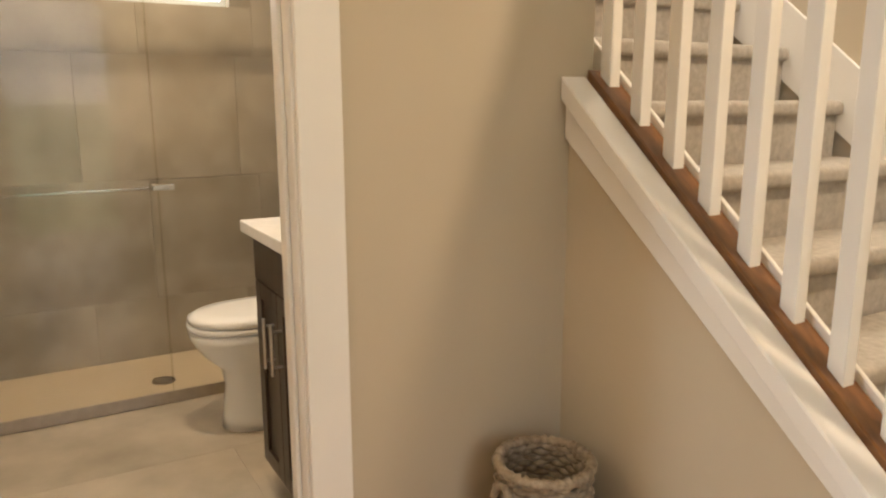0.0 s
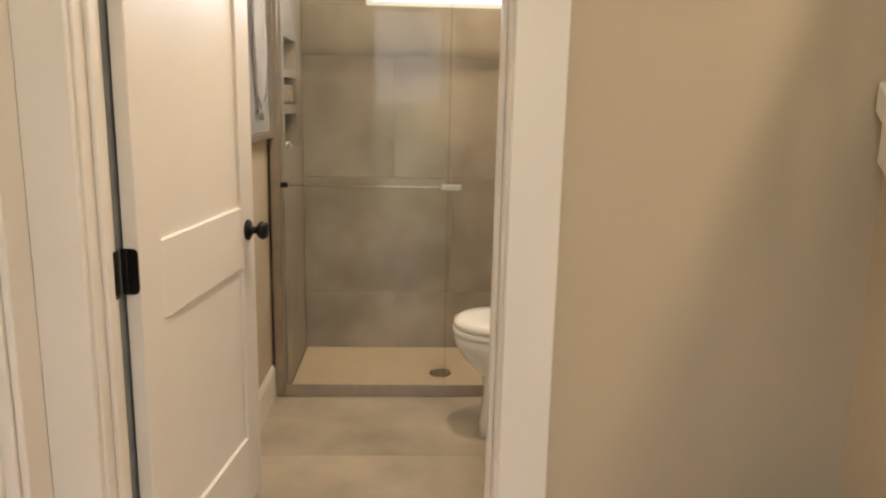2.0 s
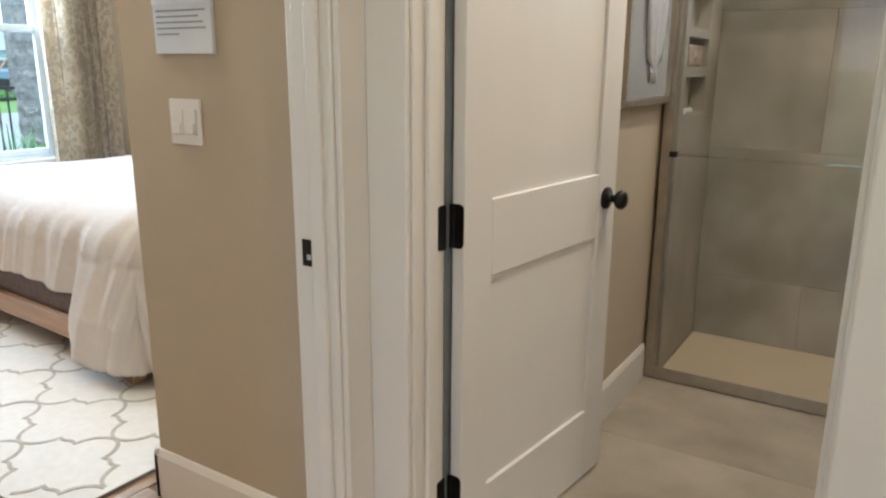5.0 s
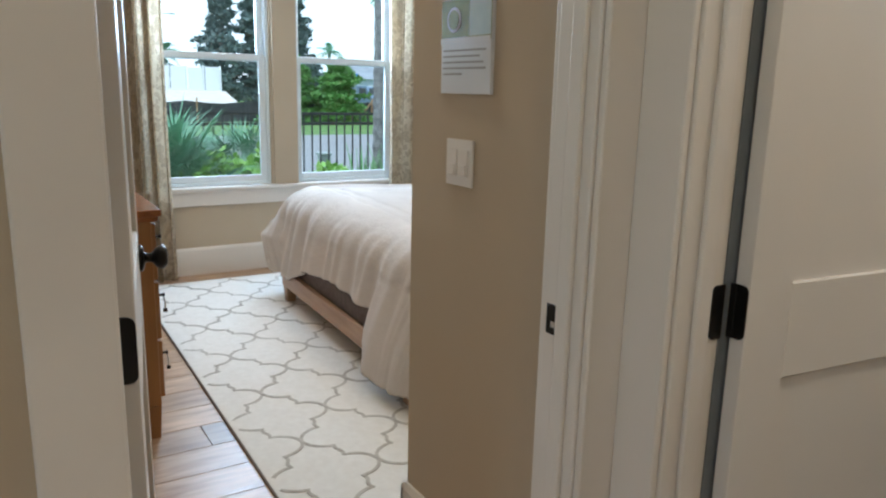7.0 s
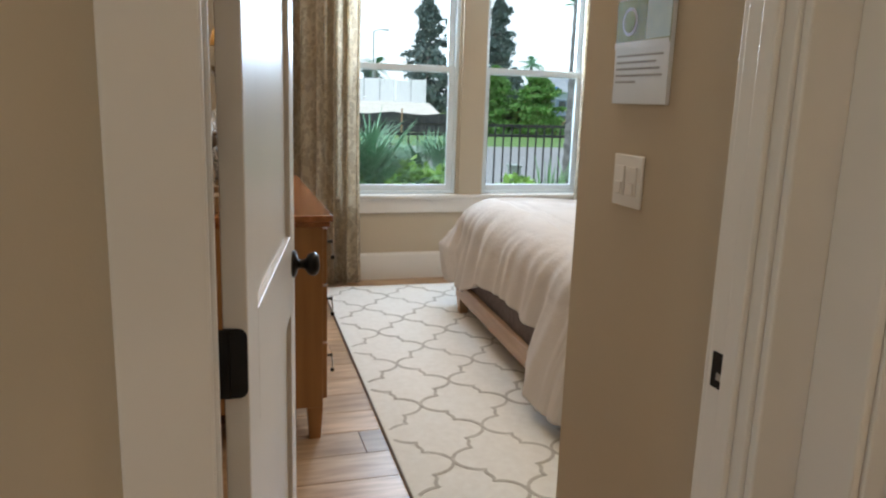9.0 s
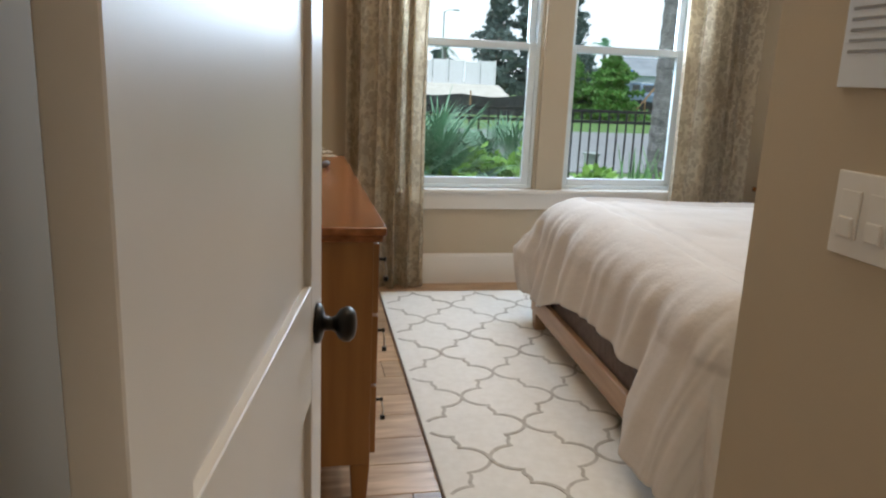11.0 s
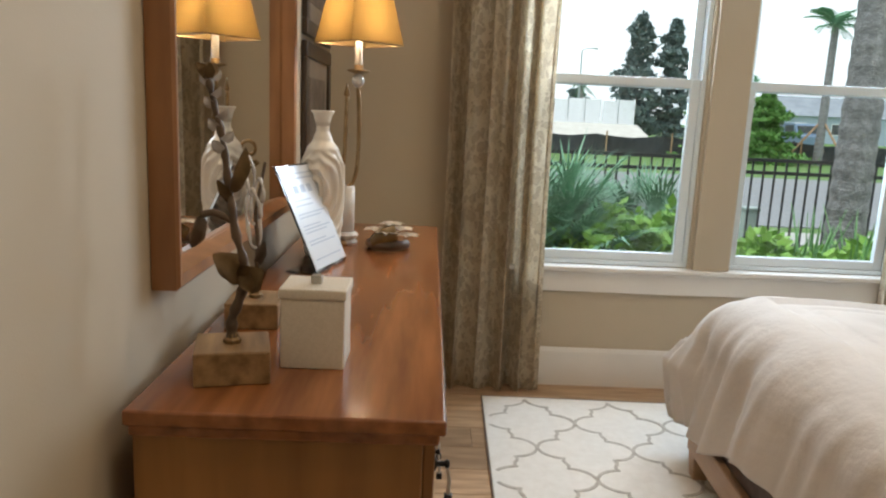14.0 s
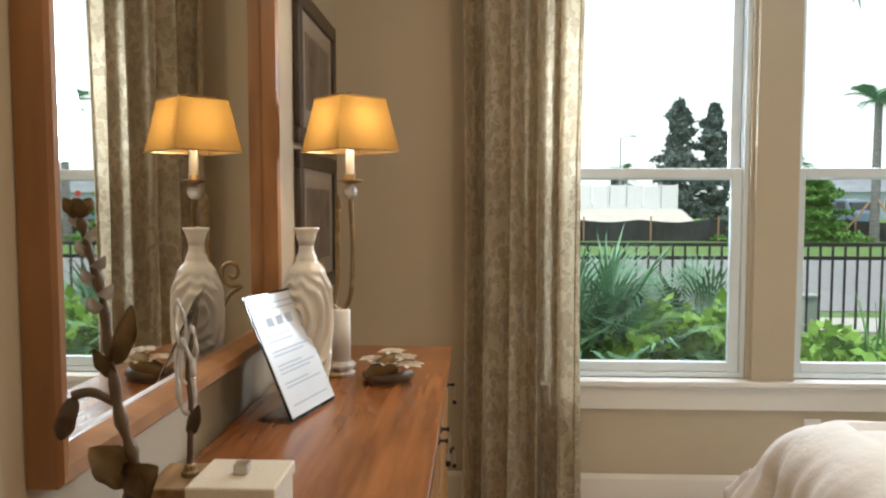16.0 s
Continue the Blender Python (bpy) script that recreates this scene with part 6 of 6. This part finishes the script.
def far_house(x, y, w, d, h, label, seed):
    hs = thing("house", label, "house", x, y, GZ)
    part("wall", box(-d / 2, d / 2, -w / 2, w / 2, 0, h), FARWALL, hs)
    part("roof", prism([(-d / 2 - 0.4, h), (d / 2 + 0.4, h), (0, h + d * 0.28)], "y", -w / 2 - 0.4, w / 2 + 0.4), FARROOF, hs)
    for i in range(4):
        yy = -w / 2 + w * (i + 0.5) / 4
        wd = part("window", box(d / 2 + 0.005, d / 2 + 0.05, yy - 0.6, yy + 0.6, 0.9, 2.2), WHITEVINYL, hs)
        part("pane", box(d / 2 + 0.051, d / 2 + 0.06, yy - 0.5, yy + 0.5, 1.0, 2.1), SILT, wd)
    return hs


far_house(-85, 48, 16, 8, 2.9, "low blue-grey house in the distance", 1)
far_house(-95, 2, 18, 8, 2.9, "low blue-grey house in the distance", 2)
rngt = random.Random(77)
for i in range(16):
    conifer(-92 - rngt.random() * 20, -40 + i * 7.5 + rngt.random() * 3, 4.5 + 2 * rngt.random(), 3.4, LEAFPINE, "distant dark green tree on the horizon", 60 + i, 900, 0.9, 0.05)

# ---- planks and tiles ----
PLANK_MESH = {}


def piece(name, parent, sx, sy, sz, x, y, z, material, bevel=0.0015, key=""):
    k = (name, round(sx, 4), round(sy, 4), round(sz, 4), key)
    if k not in PLANK_MESH:
        bm = box(0, sx, 0, sy, 0, sz)
        bmesh.ops.bevel(bm, geom=[e for e in bm.edges if all(v.co.z > sz * 0.5 for v in e.verts)], offset=bevel, segments=1, affect="EDGES")
        me = bpy.data.meshes.new(name)
        bm.to_mesh(me)
        bm.free()
        me.materials.append(material)
        PLANK_MESH[k] = me
    o = new(name, PLANK_MESH[k])
    o.parent = parent
    o.matrix_basis = pose(x, y, z)
    return o


PW = 0.19
rngp = random.Random(5)
nrow = int((1.66 - X_WIN) / PW)
for i in range(nrow + 1):
    x = X_WIN + 0.001 + i * PW
    y = -1.2 - rngp.uniform(0.0, 1.2)
    lim = Y_HEAD if x + PW < -0.9 else Y_FACE
    low = Y_DRESS if x + PW < X_BED else -1.2
    while y < lim:
        L = rngp.uniform(1.1, 2.0)
        a, b = max(y, low), min(y + L, lim)
        if b - a > 0.05 and not (x + PW > 1.66):
            piece("plank", floor, PW - 0.0025, round(b - a - 0.0025, 3), 0.006, x, a, -0.006, PLANK)
        y += L
# bathroom floor tiles
TW, TH = 1.20, 0.60
for j in range(6):
    y = 2.07 + j * TH
    x = 0.085 - (0.3 if j % 2 else 0.0)
    while x < 1.60:
        a, b = max(x, 0.0855), min(x + TW, 1.60)
        c, d = max(y, Y_FACE + 0.06), min(y + TH, Y_SHOWER - 0.022)
        if b - a > 0.03 and d - c > 0.03:
            piece("tile", floor_bath, round(b - a - 0.002, 4), round(d - c - 0.002, 4), 0.004, a, c, -0.0035, FLOORTILE, 0.0006)
        x += TW
# shower wall tiles: back wall, then the two side walls
back = bpy.data.objects["wall_shower_back"]
ZJ = (0.02, 0.335, 0.945, 1.555, 2.165, CEIL)


def back_tile(x0, x1, z0, z1):
    bm = box(x0 + 0.0008, x1 - 0.0008, Y_TILE, Y_TILE + 0.0125, z0 + 0.0008, z1 - 0.0008)
    bmesh.ops.bevel(bm, geom=[e for e in bm.edges if all(v.co.y < Y_TILE + 0.001 for v in e.verts)], offset=0.0008, segments=1, affect="EDGES")
    part("tile", bm, SHOWERTILE, back)


for r, (za, zb) in enumerate(zip(ZJ, ZJ[1:])):
    cuts = [0.15, 0.77 + 0.3 * (r % 2) - 0.15, 1.38 + 0.1 * (r % 2), 1.60]
    for xa, xb in zip(cuts, cuts[1:]):
        segs = [(xa, xb, za, zb)]
        out = []
        for (a, b, c, d) in segs:
            if b <= BW[0] or a >= BW[1] or d <= BW[2] or c >= BW[3]:
                out.append((a, b, c, d))
                continue
            if c < BW[2]:
                out.append((a, b, c, BW[2]))
            if d > BW[3]:
                out.append((a, b, BW[3], d))
            if a < BW[0]:
                out.append((a, BW[0], max(c, BW[2]), min(d, BW[3])))
            if b > BW[1]:
                out.append((BW[1], b, max(c, BW[2]), min(d, BW[3])))
        for q in out:
            back_tile(*q)

# shower west wall with three niches
NY = (3.94, 4.27)
NZ = ((1.12, 1.27), (1.313, 1.429), (1.465, 1.60))
bm = bmesh.new()
XW0, XW1 = 0.087, 0.15
add_box(bm, XW0, XW1, Y_SHOWER + 0.024, NY[0], 0.0, CEIL)
add_box(bm, XW0, XW1, NY[1], Y_TILE, 0.0, CEIL)
zz = [0.0] + [q for n_ in NZ for q in n_] + [CEIL]
for a, b in zip(zz[::2], zz[1::2]):
    add_box(bm, XW0, XW1, NY[0], NY[1], a, b)
niche_wall = tagged(part("wall_shower_west", bm, SHOWERTILE), "grey stone-tiled shower wall with three niches", "wall", kind="structure")
tagged(part("wall_shower_east", box(1.592, 1.599, Y_SHOWER + 0.03, Y_TILE, 0, CEIL), SHOWERTILE), "grey stone-tiled shower wall", "wall", kind="structure")
tl = tagged(part("folded_towel", box(0.10, 0.147, 3.98, 4.20, 1.3135, 1.40, 0.012, seg=3), BASKETM), "folded brown towel in the shower niche", "towel")
so = tagged(part("soap_bar", box(0.105, 0.146, 3.99, 4.11, 1.1205, 1.145, 0.009, seg=3), PORCELAIN), "white soap bar in the shower niche", "soap")
